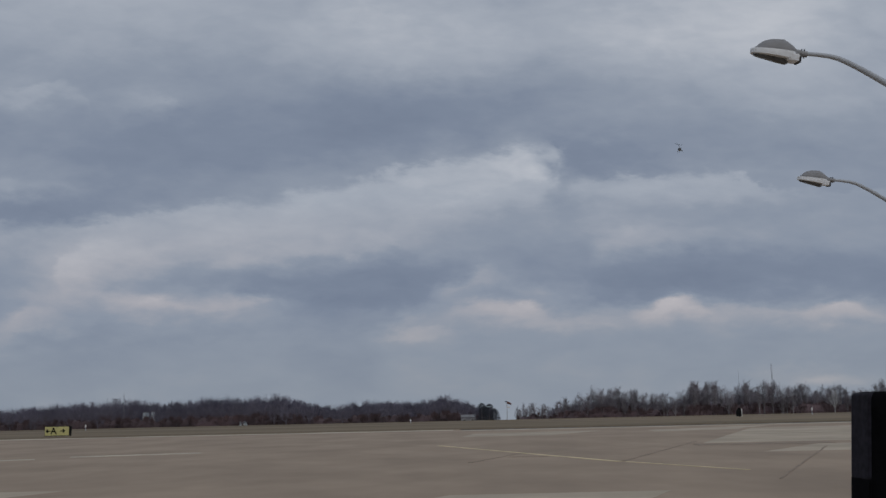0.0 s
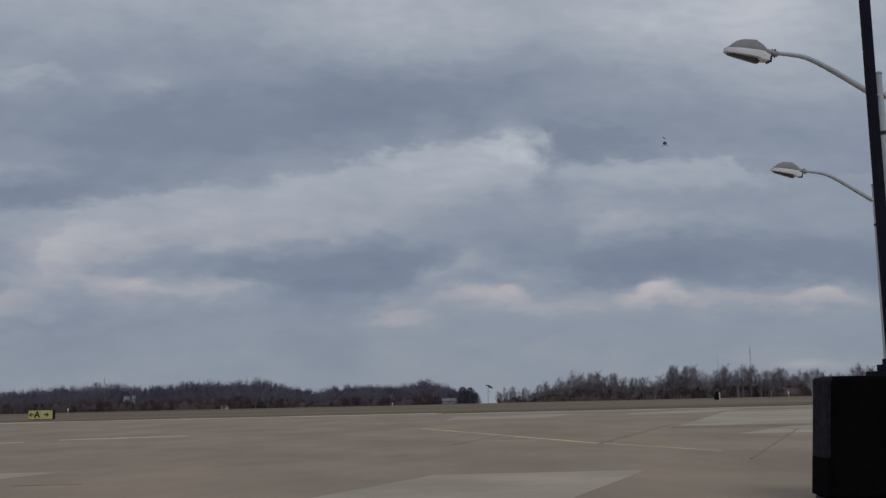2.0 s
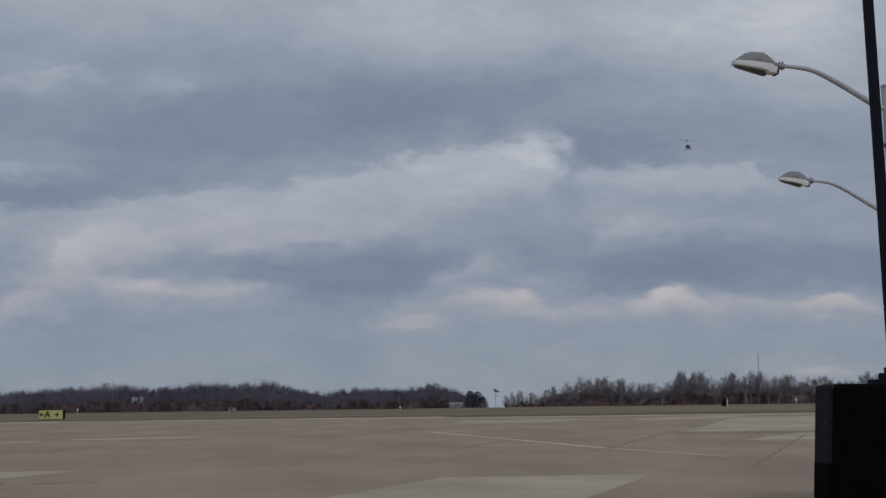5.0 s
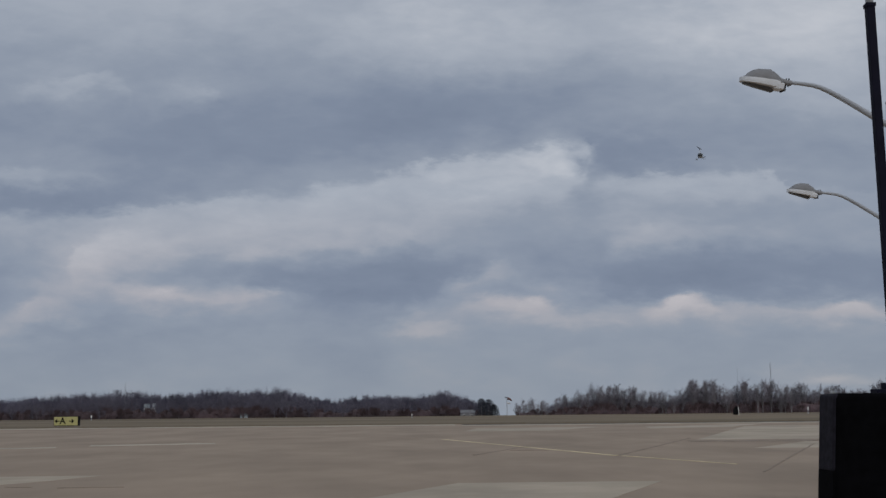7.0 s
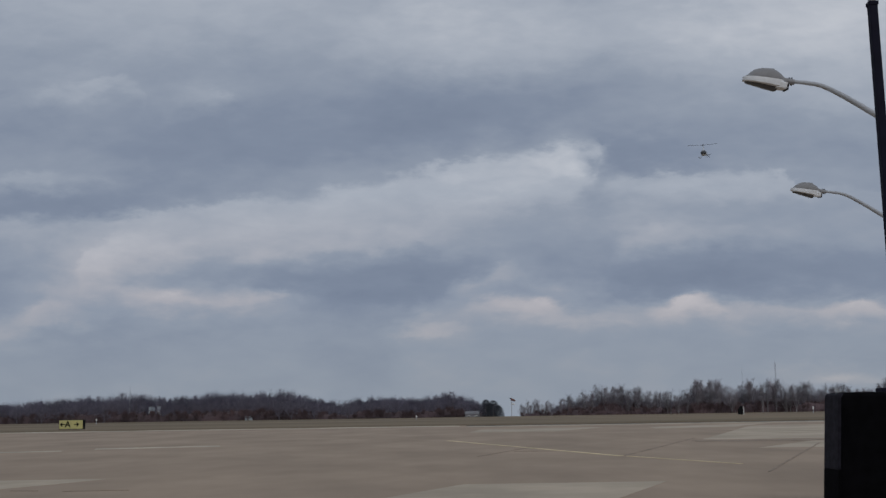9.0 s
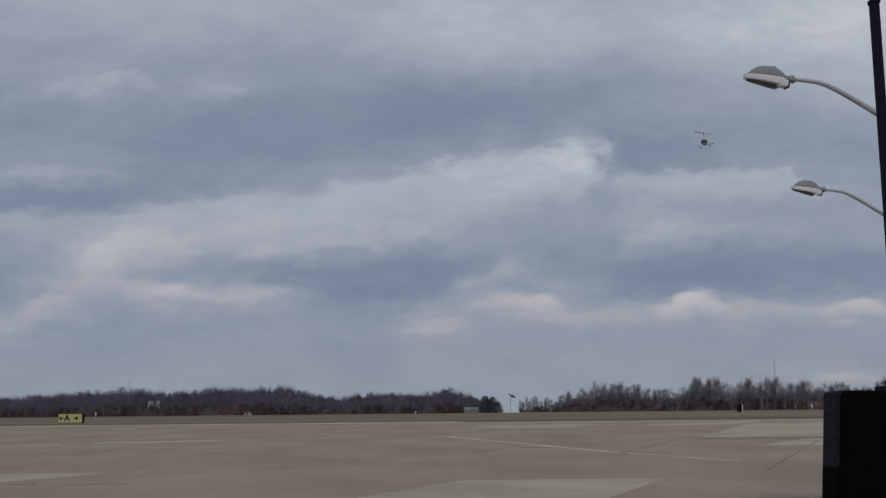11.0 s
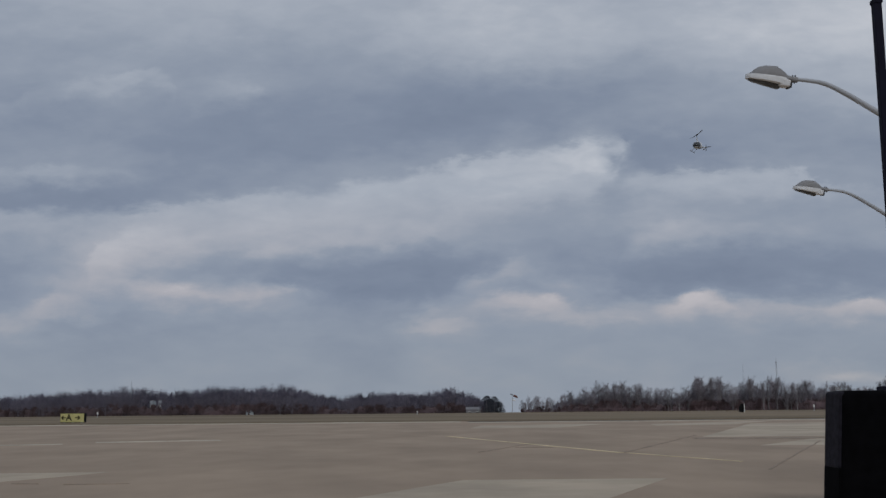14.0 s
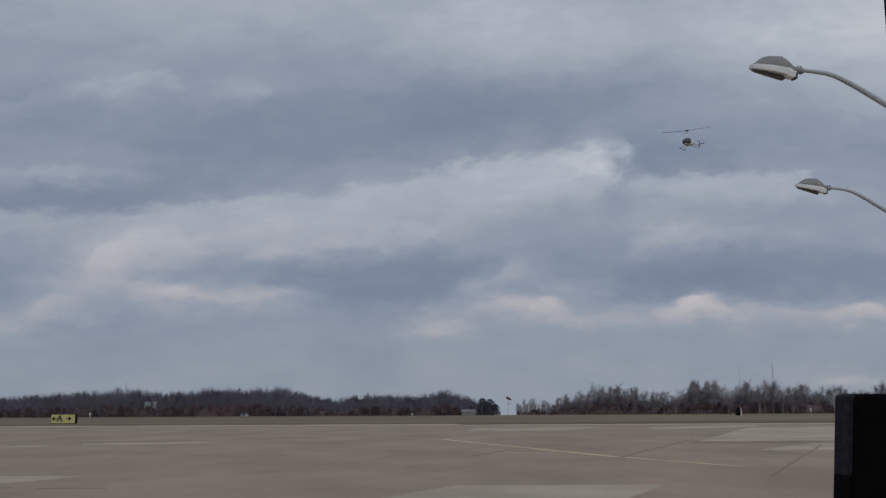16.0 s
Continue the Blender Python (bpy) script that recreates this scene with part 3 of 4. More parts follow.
# grass tufts along the edge of the apron and on the crest of the field
g = Geo()
for _ in range(3000):
    x, y = random.uniform(-46, 46), APRON_END + 0.1 + random.random() ** 2 * 3
    h = random.uniform(0.02, 0.055)
    g.blade((x, y, ground_height(y) - 0.02), (x + random.uniform(-0.08, 0.08), y, ground_height(y) + h), random.uniform(0.03, 0.09), Vector((1, 0, 0)))
for _ in range(2000):
    x, y = random.uniform(-75, 75), random.uniform(122, 140)
    h = random.uniform(0.02, 0.055)
    g.blade((x, y, ground_height(y) - 0.05), (x + random.uniform(-0.1, 0.1), y, ground_height(y) + h), random.uniform(0.05, 0.14), Vector((1, 0, 0)))
tagged(new("grass", g.mesh("grass", BLADES)), "dry tan grass tufts along the apron edge", "grass", kind="stuff")

# ---- woods ----
# azimuth and height of the treetops over the horizon, in thousandths of the distance
TOPS = [(-0.46, 9), (-0.411, 9), (-0.38, 12), (-0.327, 15), (-0.291, 17), (-0.259, 13), (-0.231, 14), (-0.212, 17), (-0.181, 16), (-0.15, 17.5), (-0.134, 15), (-0.118, 9),
        (-0.097, 7), (-0.066, 11.5), (-0.05, 10), (-0.024, 9), (0.007, 14), (0.02, 10), (0.033, 5), (0.049, 2), (0.057, -7), (0.068, -7), (0.071, 3), (0.083, 5.5), (0.091, 6.5), (0.101, 4),
        (0.112, 9.5), (0.133, 13.5), (0.143, 18), (0.164, 18), (0.18, 14), (0.211, 11), (0.224, 17), (0.235, 21), (0.243, 17), (0.253, 20), (0.263, 16), (0.282, 20), (0.305, 19),
        (0.321, 16), (0.342, 18), (0.358, 17), (0.373, 13), (0.389, 16), (0.409, 17), (0.5, 15)]


def treetop(u):
    return float(np.interp(u, [a for a, _ in TOPS], [b for _, b in TOPS])) / 1000


def bare_tree(seed, spread, slender, twig, label, height=10.0, bark=None):
    """A trunk that forks into limbs, each with a loose clump of fine bare twigs."""
    rnd = random.Random(seed)
    wood, fine = Geo(), Geo()
    bend = [rnd.uniform(-0.35, 0.35) for _ in range(4)]
    spine = [Vector((0, 0, -0.4)), Vector((bend[0] * 0.3, 0, height * 0.22)), Vector((bend[1] * 0.7, bend[2] * 0.5, height * 0.5)), Vector((bend[1] * 0.7 + bend[3], bend[2], height * 0.78))]
    wood.ring_tube(spine, [0.20, 0.16, 0.11, 0.04], 6)

    def on_spine(z):
        f = min(max((z / height - 0.22) / 0.28, 0.0), 2.0)
        k = 1 if f < 1 else 2
        return spine[k].lerp(spine[min(k + 1, 3)], f - (k - 1))

    clumps = []
    for i in range(17):
        # clumps sit in the outer part of an upright egg
        a, q = i * 2.4 + rnd.uniform(-0.5, 0.5), (i + 0.5) / 17
        zc = height * (0.34 + 0.56 * q + rnd.uniform(-0.04, 0.04)) if not slender else height * (0.48 + 0.43 * q)
        out = height * spread * 0.42 * math.sqrt(max(0.05, 1 - ((q - 0.42) / 0.62) ** 2)) * rnd.uniform(0.45, 1.0)
        clumps.append((Vector((math.cos(a) * out, math.sin(a) * out, zc)), height * rnd.uniform(0.075, 0.13)))
    for c, rad in clumps:
        z0 = max(height * 0.15, c.z - height * rnd.uniform(0.22, 0.42))
        p0 = on_spine(z0)
        p1 = p0.lerp(c, 0.55) + Vector((0, 0, -0.035 * height))
        wood.ring_tube([p0, p1, c + Vector((0, 0, rad * 0.3))], [0.075, 0.05, 0.016], 4, cap=False)
        for _ in range(8):
            d = Vector((rnd.gauss(0, 0.8), rnd.gauss(0, 0.8), rnd.gauss(0.6, 0.9))).normalized()
            q0 = p1.lerp(c, rnd.uniform(0.3, 1.0))
            q1 = c + d * rad * rnd.uniform(0.6, 1.25)
            fine.blade(q0, q1, 0.058, d.cross(Vector((0.2, 1, 0.1))).normalized())
            for _ in range(8):
                r0 = q0.lerp(q1, rnd.uniform(0.4, 1.0))
                e = (d + Vector((rnd.gauss(0, 0.8), rnd.gauss(0, 0.8), rnd.gauss(0.1, 0.7)))).normalized()
                fine.blade(r0, r0 + e * rad * rnd.uniform(0.25, 0.6), 0.036, e.cross(Vector((0.1, 1, 0.2))).normalized())
    ob = thing("tree", Matrix(), label, "tree", "bare trees of the wood")
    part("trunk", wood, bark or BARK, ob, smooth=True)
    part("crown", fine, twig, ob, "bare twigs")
    return ob


WOOD_AT = 385.0
near_kinds = [bare_tree(11 + i, sp, i in (1, 4), TWIG, "leafless grey-brown deciduous tree at the field's edge") for i, sp in enumerate((0.34, 0.20, 0.46, 0.30, 0.24, 0.54))]
far_kinds = [bare_tree(31 + i, sp, False, HAZED_TWIG, "leafless tree in the dense wood, tinted purple-grey with distance haze", bark=HAZED_BARK) for i, sp in enumerate((0.6, 0.75, 0.9, 0.7))]
first = set()
rnd = random.Random(5)
spots = []
for i in range(320):
    u = -0.46 + 0.95 * (i + rnd.uniform(0.1, 0.9)) / 320
    if 0.046 < u < 0.069:
        continue
    if -0.275 < u < -0.263:
        continue
    spots.append((u, WOOD_AT + rnd.uniform(-14, 40)))
for u, d in spots:
    base = ground_height(d)
    full = treetop(u) * d + EYE - base
    tall = full * (rnd.uniform(0.80, 1.12) if u > 0.06 else rnd.uniform(0.72, 1.02))
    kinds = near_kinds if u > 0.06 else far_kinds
    k = rnd.randrange(len(kinds))
    m = pose(u * d, d, base, 0, 0, rnd.uniform(0, 360))
    if kinds[k] not in first:
        first.add(kinds[k])
        t = kinds[k]
        t.matrix_basis = m
    else:
        t = copy_thing(kinds[k], m)
    s = tall / 10
    t.scale = (s * rnd.uniform(0.8, 1.15), s * 0.95, s)


def thicket(name, u0, u1, near, share, mat, count, label, blade_w=0.12):
    """Dense brush: an uneven bank with countless stems standing out of it."""
    r = random.Random(name)
    geo = Geo()
    cols = int((u1 - u0) * 700)
    for row, (dy, f) in enumerate(((-4, 0.0), (-3.2, 0.55), (-1.5, 0.85), (1, 1.0), (6, 0.9))):
        for i in range(cols + 1):
            u = u0 + (u1 - u0) * i / cols
            d = near + dy
            b = ground_height(d)
            h = max(0.3, (treetop(u) * d + EYE - b) * share)
            wob = 1 + 0.35 * noise.noise((u * 160, row * 0.7, 3)) + 0.2 * noise.noise((u * 500, row, 9))
            geo.v.append(Vector((u * d + r.uniform(-0.15, 0.15), d + r.uniform(-0.3, 0.3), b - 0.3 + h * f * wob)))
    for row in range(4):
        for i in range(cols):
            a = row * (cols + 1) + i
            geo.f.append((a, a + 1, a + cols + 2, a + cols + 1))
    for _ in range(count // 45):
        u = r.uniform(u0, u1)
        d = near + r.uniform(-6, 6)
        b = ground_height(d)
        h = max(0.8, (treetop(u) * d + EYE - b) * share * r.uniform(0.8, 1.35))
        rad = h * r.uniform(0.16, 0.34)
        cz = b + h - rad
        for _ in range(45):
            a = r.uniform(-0.35, math.pi + 0.35)
            ln = rad * r.uniform(0.45, 1.08)
            q = r.uniform(0.0, 0.5)
            tip = Vector((u * d + math.cos(a) * ln, d + r.uniform(-1, 1) * rad * 0.5, cz + math.sin(a) * ln))
            root = Vector((u * d, d, cz - rad * r.uniform(0.2, 1.4))).lerp(tip, q)
            geo.blade(root, tip, blade_w * r.uniform(0.5, 1.3), Vector((math.sin(a), 0.1, -math.cos(a))).normalized())
    ob = new(name, geo.mesh(name, mat))
    return tagged(ob, label, "brush", kind="stuff")


thicket("thicket", 0.071, 0.50, 380, 0.40, BRUSH, 16000, "dense russet-brown leafless brush under the trees")
thicket("thicket", -0.47, 0.046, 378, 0.42, BRUSH, 16000, "dense russet-brown leafless brush under the trees")
thicket("woods", -0.47, 0.046, 430, 0.80, HAZED_WOOD, 52000, "dark leafless woods behind the field, tinted purplish with distance haze", 0.10)
thicket("woods", 0.10, 0.50, 430, 0.56, HAZED_WOOD, 32000, "dark leafless woods behind the field, tinted purplish with distance haze", 0.09)

# a few slender trees stand clear above the rest
for u, top, k in ((0.2335, 0.0232, 1), (0.2365, 0.0215, 4), (0.2465, 0.0222, 1), (0.2535, 0.0220, 4), (0.2815, 0.0200, 1), (0.3035, 0.0195, 4)):
    t = copy_thing(near_kinds[k], pose(u * 382, 382, ground_height(382), 0, 0, 700 * u))
    h = (top * 382 + EYE - ground_height(382)) / 10
    t.scale = (h * 0.95, h * 0.95, h)

# a pale-barked tree stands out of the edge of the wood
sycamore = bare_tree(77, 0.4, True, PALE_BARK, "pale-barked leafless tree at the wood's edge", bark=PALE_BARK)
sycamore.matrix_basis = pose(0.3630 * 376, 376, ground_height(376))
sycamore.scale = (0.9, 0.9, 0.95)

# ---- lamps over the apron ----
def ellipse_ring(s, cz, hw, hz, k=20, flat=0.0):
    pts = []
    for i in range(k):
        a = math.tau * i / k
        zz = math.sin(a) * hz
        pts.append((s, math.cos(a) * hw, cz + (zz if zz > 0 else zz * (1 - flat))))
    return pts


def lamp_head(parent, m):
    head = new("lamp_head")
    head.parent, head.matrix_basis = parent, m
    # along -x: the neck at 0, the tip at -0.78
    dome = []
    for s, hw, h in ((-0.02, 0.035, 0.03), (-0.06, 0.05, 0.05), (-0.11, 0.06, 0.055), (-0.13, 0.085, 0.075), (-0.2, 0.125, 0.13), (-0.28, 0.155, 0.175), (-0.38, 0.165, 0.195), (-0.5, 0.16, 0.185), (-0.6, 0.14, 0.15), (-0.67, 0.11, 0.095), (-0.72, 0.05, 0.03)):
        dome.append(ellipse_ring(s, 0.0 if s > -0.12 else -0.02, hw, h, 20, 0.55))
    part("housing", Geo().rings(dome), HOUSING, head, "grey domed housing", smooth=True)
    part("collar", Geo().ring_tube([(0.03, 0, 0), (-0.075, 0, 0)], [0.045, 0.045], 12), HOUSING, head, "grey clamp collar", smooth=True)
    part("bolt", Geo().ring_tube([(-0.01, 0, -0.06), (-0.01, 0, 0.07)], [0.012, 0.012], 6), BLACK_STEEL, head)
    part("bolt", Geo().ring_tube([(-0.05, 0, -0.06), (-0.05, 0, 0.065)], [0.012, 0.012], 6), BLACK_STEEL, head)

    def plan(z, grow, k=36):
        pts = []
        for i in range(k):
            a = math.tau * i / k
            cx, sx = math.cos(a), math.sin(a)
            pts.append((-0.43 + (0.35 + grow) * cx * (1 if cx < 0 else 0.9), (0.175 + grow) * math.copysign(abs(sx) ** 0.8, sx), z * (0.84 + 0.2 * cx)))
        return pts

    part("rim", Geo().rings([plan(0.0, -0.03), plan(0.0, -0.005), plan(-0.015, 0), plan(-0.105, 0.0), plan(-0.115, -0.012), plan(-0.115, -0.05)]), RIM, head, "white enamelled rim", smooth=True)
    part("lens", Geo().rings([[(x - 0.04, y * 0.82, z) for x, y, z in plan(h, gr)] for h, gr in ((-0.10, -0.075), (-0.15, -0.08), (-0.165, -0.095), (-0.178, -0.125))]), LENS, head, "dusty glass lens", smooth=True)
    part("ballast_door", Geo().box(-0.27, -0.10, -0.135, 0.135, -0.135, -0.03), RIM, head, "white ballast door", bevel=0.015)
    part("latch", Geo().box(-0.105, -0.078, -0.137, 0.10, -0.15, -0.075), BLACK_STEEL, head, "black latch")
    part("hinge", Geo().box(-0.72, -0.66, -0.03, 0.03, 0.0, 0.025), BLACK_STEEL, head, "dark hinge")
    part("photocell", Geo().ring_tube([(-0.33, 0, 0.14), (-0.33, 0, 0.17)], [0.04, 0.035], 12), HOUSING, head)
    return head


def street_lamp(x, y, neck):
    """A pole with two swept arms, each with a cobra head; neck: height of the arm's end."""
    ob = thing("street_lamp", pose(x, y, 0, 0, 0, 0), "pale grey twin-arm street lamp with cobra heads", "street lamp", "apron lamps")
    top = neck - 0.38
    part("pole", Geo().ring_tube([(0, 0, 0), (0, 0, 1.5), (0, 0, top - 1.0), (0, 0, top)], [0.085, 0.075, 0.054, 0.048], 16), GALV, ob, smooth=True)
    part("cap", Geo().ring_tube([(0, 0, top), (0, 0, top + 0.03), (0, 0, top + 0.05)], [0.055, 0.052, 0.025], 16), HOUSING, ob, "dark pole cap", smooth=True)
    part("band", Geo().ring_tube([(0, 0, top - 0.99), (0, 0, top - 0.93)], [0.064, 0.064], 16), BLACK_STEEL, ob, "dark clamp band")
    part("base", Geo().box(-0.19, 0.19, -0.19, 0.19, 0, 0.06), GALV, ob, "square base plate", bevel=0.01)
    for sx in (-1, 1):
        pts = [(0.05, -0.74), (0.25, -0.61), (0.5, -0.44), (0.75, -0.275), (0.95, -0.155), (1.08, -0.09), (1.2, -0.052), (1.38, -0.022), (1.58, 0.0)]
        part("arm", Geo().ring_tube([(sx * a * 1.045, 0, neck + b) for a, b in pts], [0.052, 0.05, 0.047, 0.044, 0.041, 0.039, 0.037, 0.034, 0.031], 12), GALV, ob, smooth=True)
        lamp_head(ob, pose(sx * 1.64, 0, neck - 0.01, 0, 0, 0 if sx < 0 else 180) @ pose(0, 0, 0, 9 if sx < 0 else -9, 8, 0) @ Matrix.Scale(1.06, 4))
    return ob


street_lamp(7.525, 17.3, 6.582)
street_lamp(11.10, 26.0, 6.42)

# ---- navy posts and the black equipment cabinet ----
def navy_post(x, y, top, w, stepped):
    ob = thing("post", pose(x, y, 0), "tall navy-painted square steel post with clear cap", "post", "navy posts")
    part("shaft", Geo().box(-w, w, -w, w, 0, top - 2 * w), NAVY, ob, bevel=0.15 * w)
    part("collar", Geo().box(-w * 1.2, w * 1.2, -w * 1.2, w * 1.2, top - 2.8 * w, top - 1.8 * w), NAVY, ob, bevel=0.1 * w)
    part("cap", Geo().ring_tube([(0, 0, top - 1.8 * w), (0, 0, top + 1.5 * w), (0, 0, top + 2.5 * w)], [w, 0.9 * w, 0.3 * w], 12), CLEAR_CAP, ob, "cloudy plastic cap", smooth=True)
    if stepped:
        for half, z0, z1 in ((0.29, 0, 1.453), (0.17, 1.453, 1.531), (0.11, 1.531, 1.60)):
            part("plinth", Geo().box(-half, half * 0.6, -half * 0.4, half * 0.4, z0, z1), NAVY, ob, "dark stepped plinth", bevel=0.012)
    else:
        part("foot_plate", Geo().box(-3 * w, 3 * w, -3 * w, 3 * w, 0, 0.02), NAVY, ob)
    return ob


navy_post(5.755, 13.6, 6.62, 0.053, True)
navy_post(6.56, 15.0, 4.19, 0.037, False)


def leaning(geo, x0):
    """The side slopes outwards to its foot."""
    for p in geo.v:
        if p.x < x0 + 0.2:
            p.x -= 0.075 * (1.40 - p.z)
    return geo


def cabinet():
    x0, y0, y1, z1 = 4.72, 12.9, 13.46, 1.40
    ob = thing("equipment_cabinet", pose(x0, y0, 0), "tall black padded equipment cabinet with rounded edges", "cabinet")
    depth = y1 - y0
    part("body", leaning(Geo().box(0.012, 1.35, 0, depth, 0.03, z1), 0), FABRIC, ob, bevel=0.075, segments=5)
    # the lit left face, its brightness set by the paler vinyl
    part("side_panel", leaning(Geo().box(0.0, 0.09, 0.03, depth - 0.005, 0.47, z1 - 0.008), 0), FABRIC_SIDE, ob, "charcoal side panel, paler for the light on it", bevel=0.038, segments=3)
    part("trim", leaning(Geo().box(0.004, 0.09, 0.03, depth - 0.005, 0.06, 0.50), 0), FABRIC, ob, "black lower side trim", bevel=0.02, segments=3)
    part("base", Geo().box(-0.06, 1.33, 0.03, depth - 0.03, 0.0, 0.035), BLACK_STEEL, ob)


cabinet()

# ---- guidance sign ----
def text_mesh(body, size, depth):
    cu = bpy.data.curves.new("letter", "FONT")
    cu.offset = 0.016  # a heavy stroke
    cu.body, cu.size, cu.extrude, cu.align_x, cu.align_y = body, size, depth, "CENTER", "CENTER"
    tmp = bpy.data.objects.new("letter", cu)
    me = bpy.data.meshes.new_from_object(tmp)
    bpy.data.objects.remove(tmp)
    me.materials.clear()
    me.materials.append(SIGN_BLACK)
    return me


sign = thing("airfield_sign", pose(-28.75, 83.6, 0, 0, 0, -5), "yellow airfield guidance sign lettered A with black arrows", "sign")
for x0, x1 in ((-0.95, -0.045), (-0.035, 0.92)):
    part("panel", Geo().box(x0, x1, -0.02, 0.0, 0.08, 0.73), SIGN_YELLOW, sign, "yellow sign panel", bevel=0.006)
part("frame", Geo().box(-0.975, 0.945, 0.0, 0.42, 0.05, 0.755), SIGN_BLACK, sign, "black box frame", bevel=0.01)
for x in (-0.7, 0.0, 0.7):
    part("leg", Geo().box(x - 0.03, x + 0.03, 0.08, 0.14, 0, 0.05), GALV, sign)
a_mesh = part("letter", text_mesh("A", 0.66, 0.004), SIGN_BLACK, sign, "black letter A")
a_mesh.matrix_basis = pose(-0.27, -0.026, 0.41, 90, 0, 0)


def arrow(cx, way):
    pts = [(-0.2, -0.035), (0.04, -0.035), (0.0, -0.15), (0.07, -0.15), (0.22, 0.0), (0.07, 0.15), (0.0, 0.15), (0.04, 0.035), (-0.2, 0.035)]
    o = part("arrow", Geo().slab(pts if way > 0 else [(-x, y) for x, y in reversed(pts)], -0.003, 0.003), SIGN_BLACK, sign, "black arrow")
    o.matrix_basis = pose(cx, -0.025, 0.41, 90, 0, 0)


arrow(-0.68, -1)
arrow(0.42, 1)

# ---- small things on the field and beyond it ----
def marker_post(x, y, h):
    ob = thing("marker_post", pose(x, y, ground_height(y)), "small white marker post in dry grass", "marker post", "field markers")
    part("stake", Geo().ring_tube([(0, 0, -0.1), (0, 0, h * 0.62)], [0.035, 0.035], 8), GALV, ob)
    part("head", Geo().ring_tube([(0, 0, h * 0.6), (0, 0, h * 0.95), (0, 0, h)], [0.075, 0.075, 0.04], 10), WHITE, ob, "white reflector head", smooth=True)


marker_post(-38.5, 120, 0.62)
marker_post(-3.1, 120, 0.42)
marker_post(40.8, 120, 0.75)

board = thing("marker_board", pose(31.2, 114, 0, 0, 0, 0), "black marker board with a white side on a stake", "marker board")
part("board", Geo().slab([(-0.42, -0.08), (0.24, -0.08), (0.24, 0.08), (-0.42, 0.08)], 0.06, 0.62), SIGN_BLACK, board, bevel=0.02)
part("top", Geo().rings([[(-0.40, -0.07, 0.62), (0.22, -0.07, 0.62), (0.22, 0.07, 0.62), (-0.40, 0.07, 0.62)], [(-0.14, -0.05, 1.0), (0.16, -0.05, 1.0), (0.16, 0.05, 1.0), (-0.14, 0.05, 1.0)]]), SIGN_BLACK, board)
part("stake", Geo().ring_tube([(0, 0, -0.2), (0, 0, 0.2)], [0.05, 0.05], 8), SIGN_BLACK, board)
board.scale = (0.82, 0.82, 0.92)
part("white_side", Geo().box(0.24, 0.33, -0.06, 0.06, 0.0, 0.9), WHITE, board, "white side strip", bevel=0.01)

wind = thing("windsock", pose(9.3, 150, ground_height(150)), "pale windsock mast with faded cloth sock", "windsock")
part("mast", Geo().ring_tube([(0, 0, -0.2), (0, 0, 2.5)], [0.05, 0.035], 8), GALV, wind)
sock = part("sock", Geo().ring_tube([(0.03, 0, 2.32), (0.35, 0, 2.22), (0.62, 0, 2.05)], [0.18, 0.15, 0.09], 10), ORANGE, wind, "faded red cloth", smooth=True)
part("bracket", Geo().box(-0.25, 0.05, -0.03, 0.03, 2.38, 2.52), BLACK_STEEL, wind)
part("sock_tail", Geo().ring_tube([(0.0, 0, 1.72), (0.42, 0, 1.62)], [0.1, 0.07], 8), WHITE, wind, "white cloth tail", smooth=True)


def mast(x, y, top, w, label):
    b = ground_height(y)
    ob = thing("radio_mast", pose(x, y, b), label, "radio mast")
    h = top - b
    for a in (0, 120, 240):
        c, s = math.cos(radians(a)) * w, math.sin(radians(a)) * w
        part("rail", Geo().ring_tube([(c, s, -0.3), (c, s, h)], [w * 0.22, w * 0.2], 5), GALV, ob)
    k = int(h / 1.2)
    for i in range(k):
        z = 0.6 + 1.2 * i
        pts = [(math.cos(radians(a)) * w, math.sin(radians(a)) * w, z + (0.9 if a == 120 else 0)) for a in (0, 120, 240)]
        part("brace", Geo().ring_tube(pts, [w * 0.13] * 3, 4), GALV, ob)
    part("antenna", Geo().ring_tube([(0, 0, h), (0, 0, h + 1.4)], [0.05, 0.02], 6), GALV, ob)


mast(129, 420, 16.2, 0.22, "grey lattice radio mast above the woods")
mast(-122, 420, 9.9, 0.16, "thin grey radio mast above the woods")

mast(116, 420, 13.6, 0.07, "faint thin radio mast above the woods")


def house(x, y, w, dpt, h, roof, mat, label):
    b = ground_height(y)
    ob = thing("house", pose(x, y, b), label, "house")
    part("wall", Geo().box(-w / 2, w / 2, 0, dpt, -0.5, h), mat, ob)
    part("roof", Geo().rings([[(-w / 2 - 0.12, -0.2, h), (w / 2 + 0.12, -0.2, h), (w / 2 + 0.12, dpt + 0.2, h), (-w / 2 - 0.12, dpt + 0.2, h)],
                              [(-w / 2 - 0.12, dpt / 2 - 0.1, h + roof), (w / 2 + 0.12, dpt / 2 - 0.1, h + roof), (w / 2 + 0.12, dpt / 2 + 0.1, h + roof), (-w / 2 - 0.12, dpt / 2 + 0.1, h + roof)]]), ROOF, ob, "grey pitched roof")
    for i in range(max(1, int(w / 2.2))):
        cx = -w / 2 + (i + 0.5) * w / max(1, int(w / 2.2))
        win = part("window", Geo().box(cx - 0.4, cx + 0.4, -0.06, 0.02, h * 0.4, h * 0.78), WHITE, ob)
        part("pane", Geo().box(cx - 0.32, cx + 0.32, -0.075, -0.05, h * 0.44, h * 0.74), CANOPY, win, "dark glass")


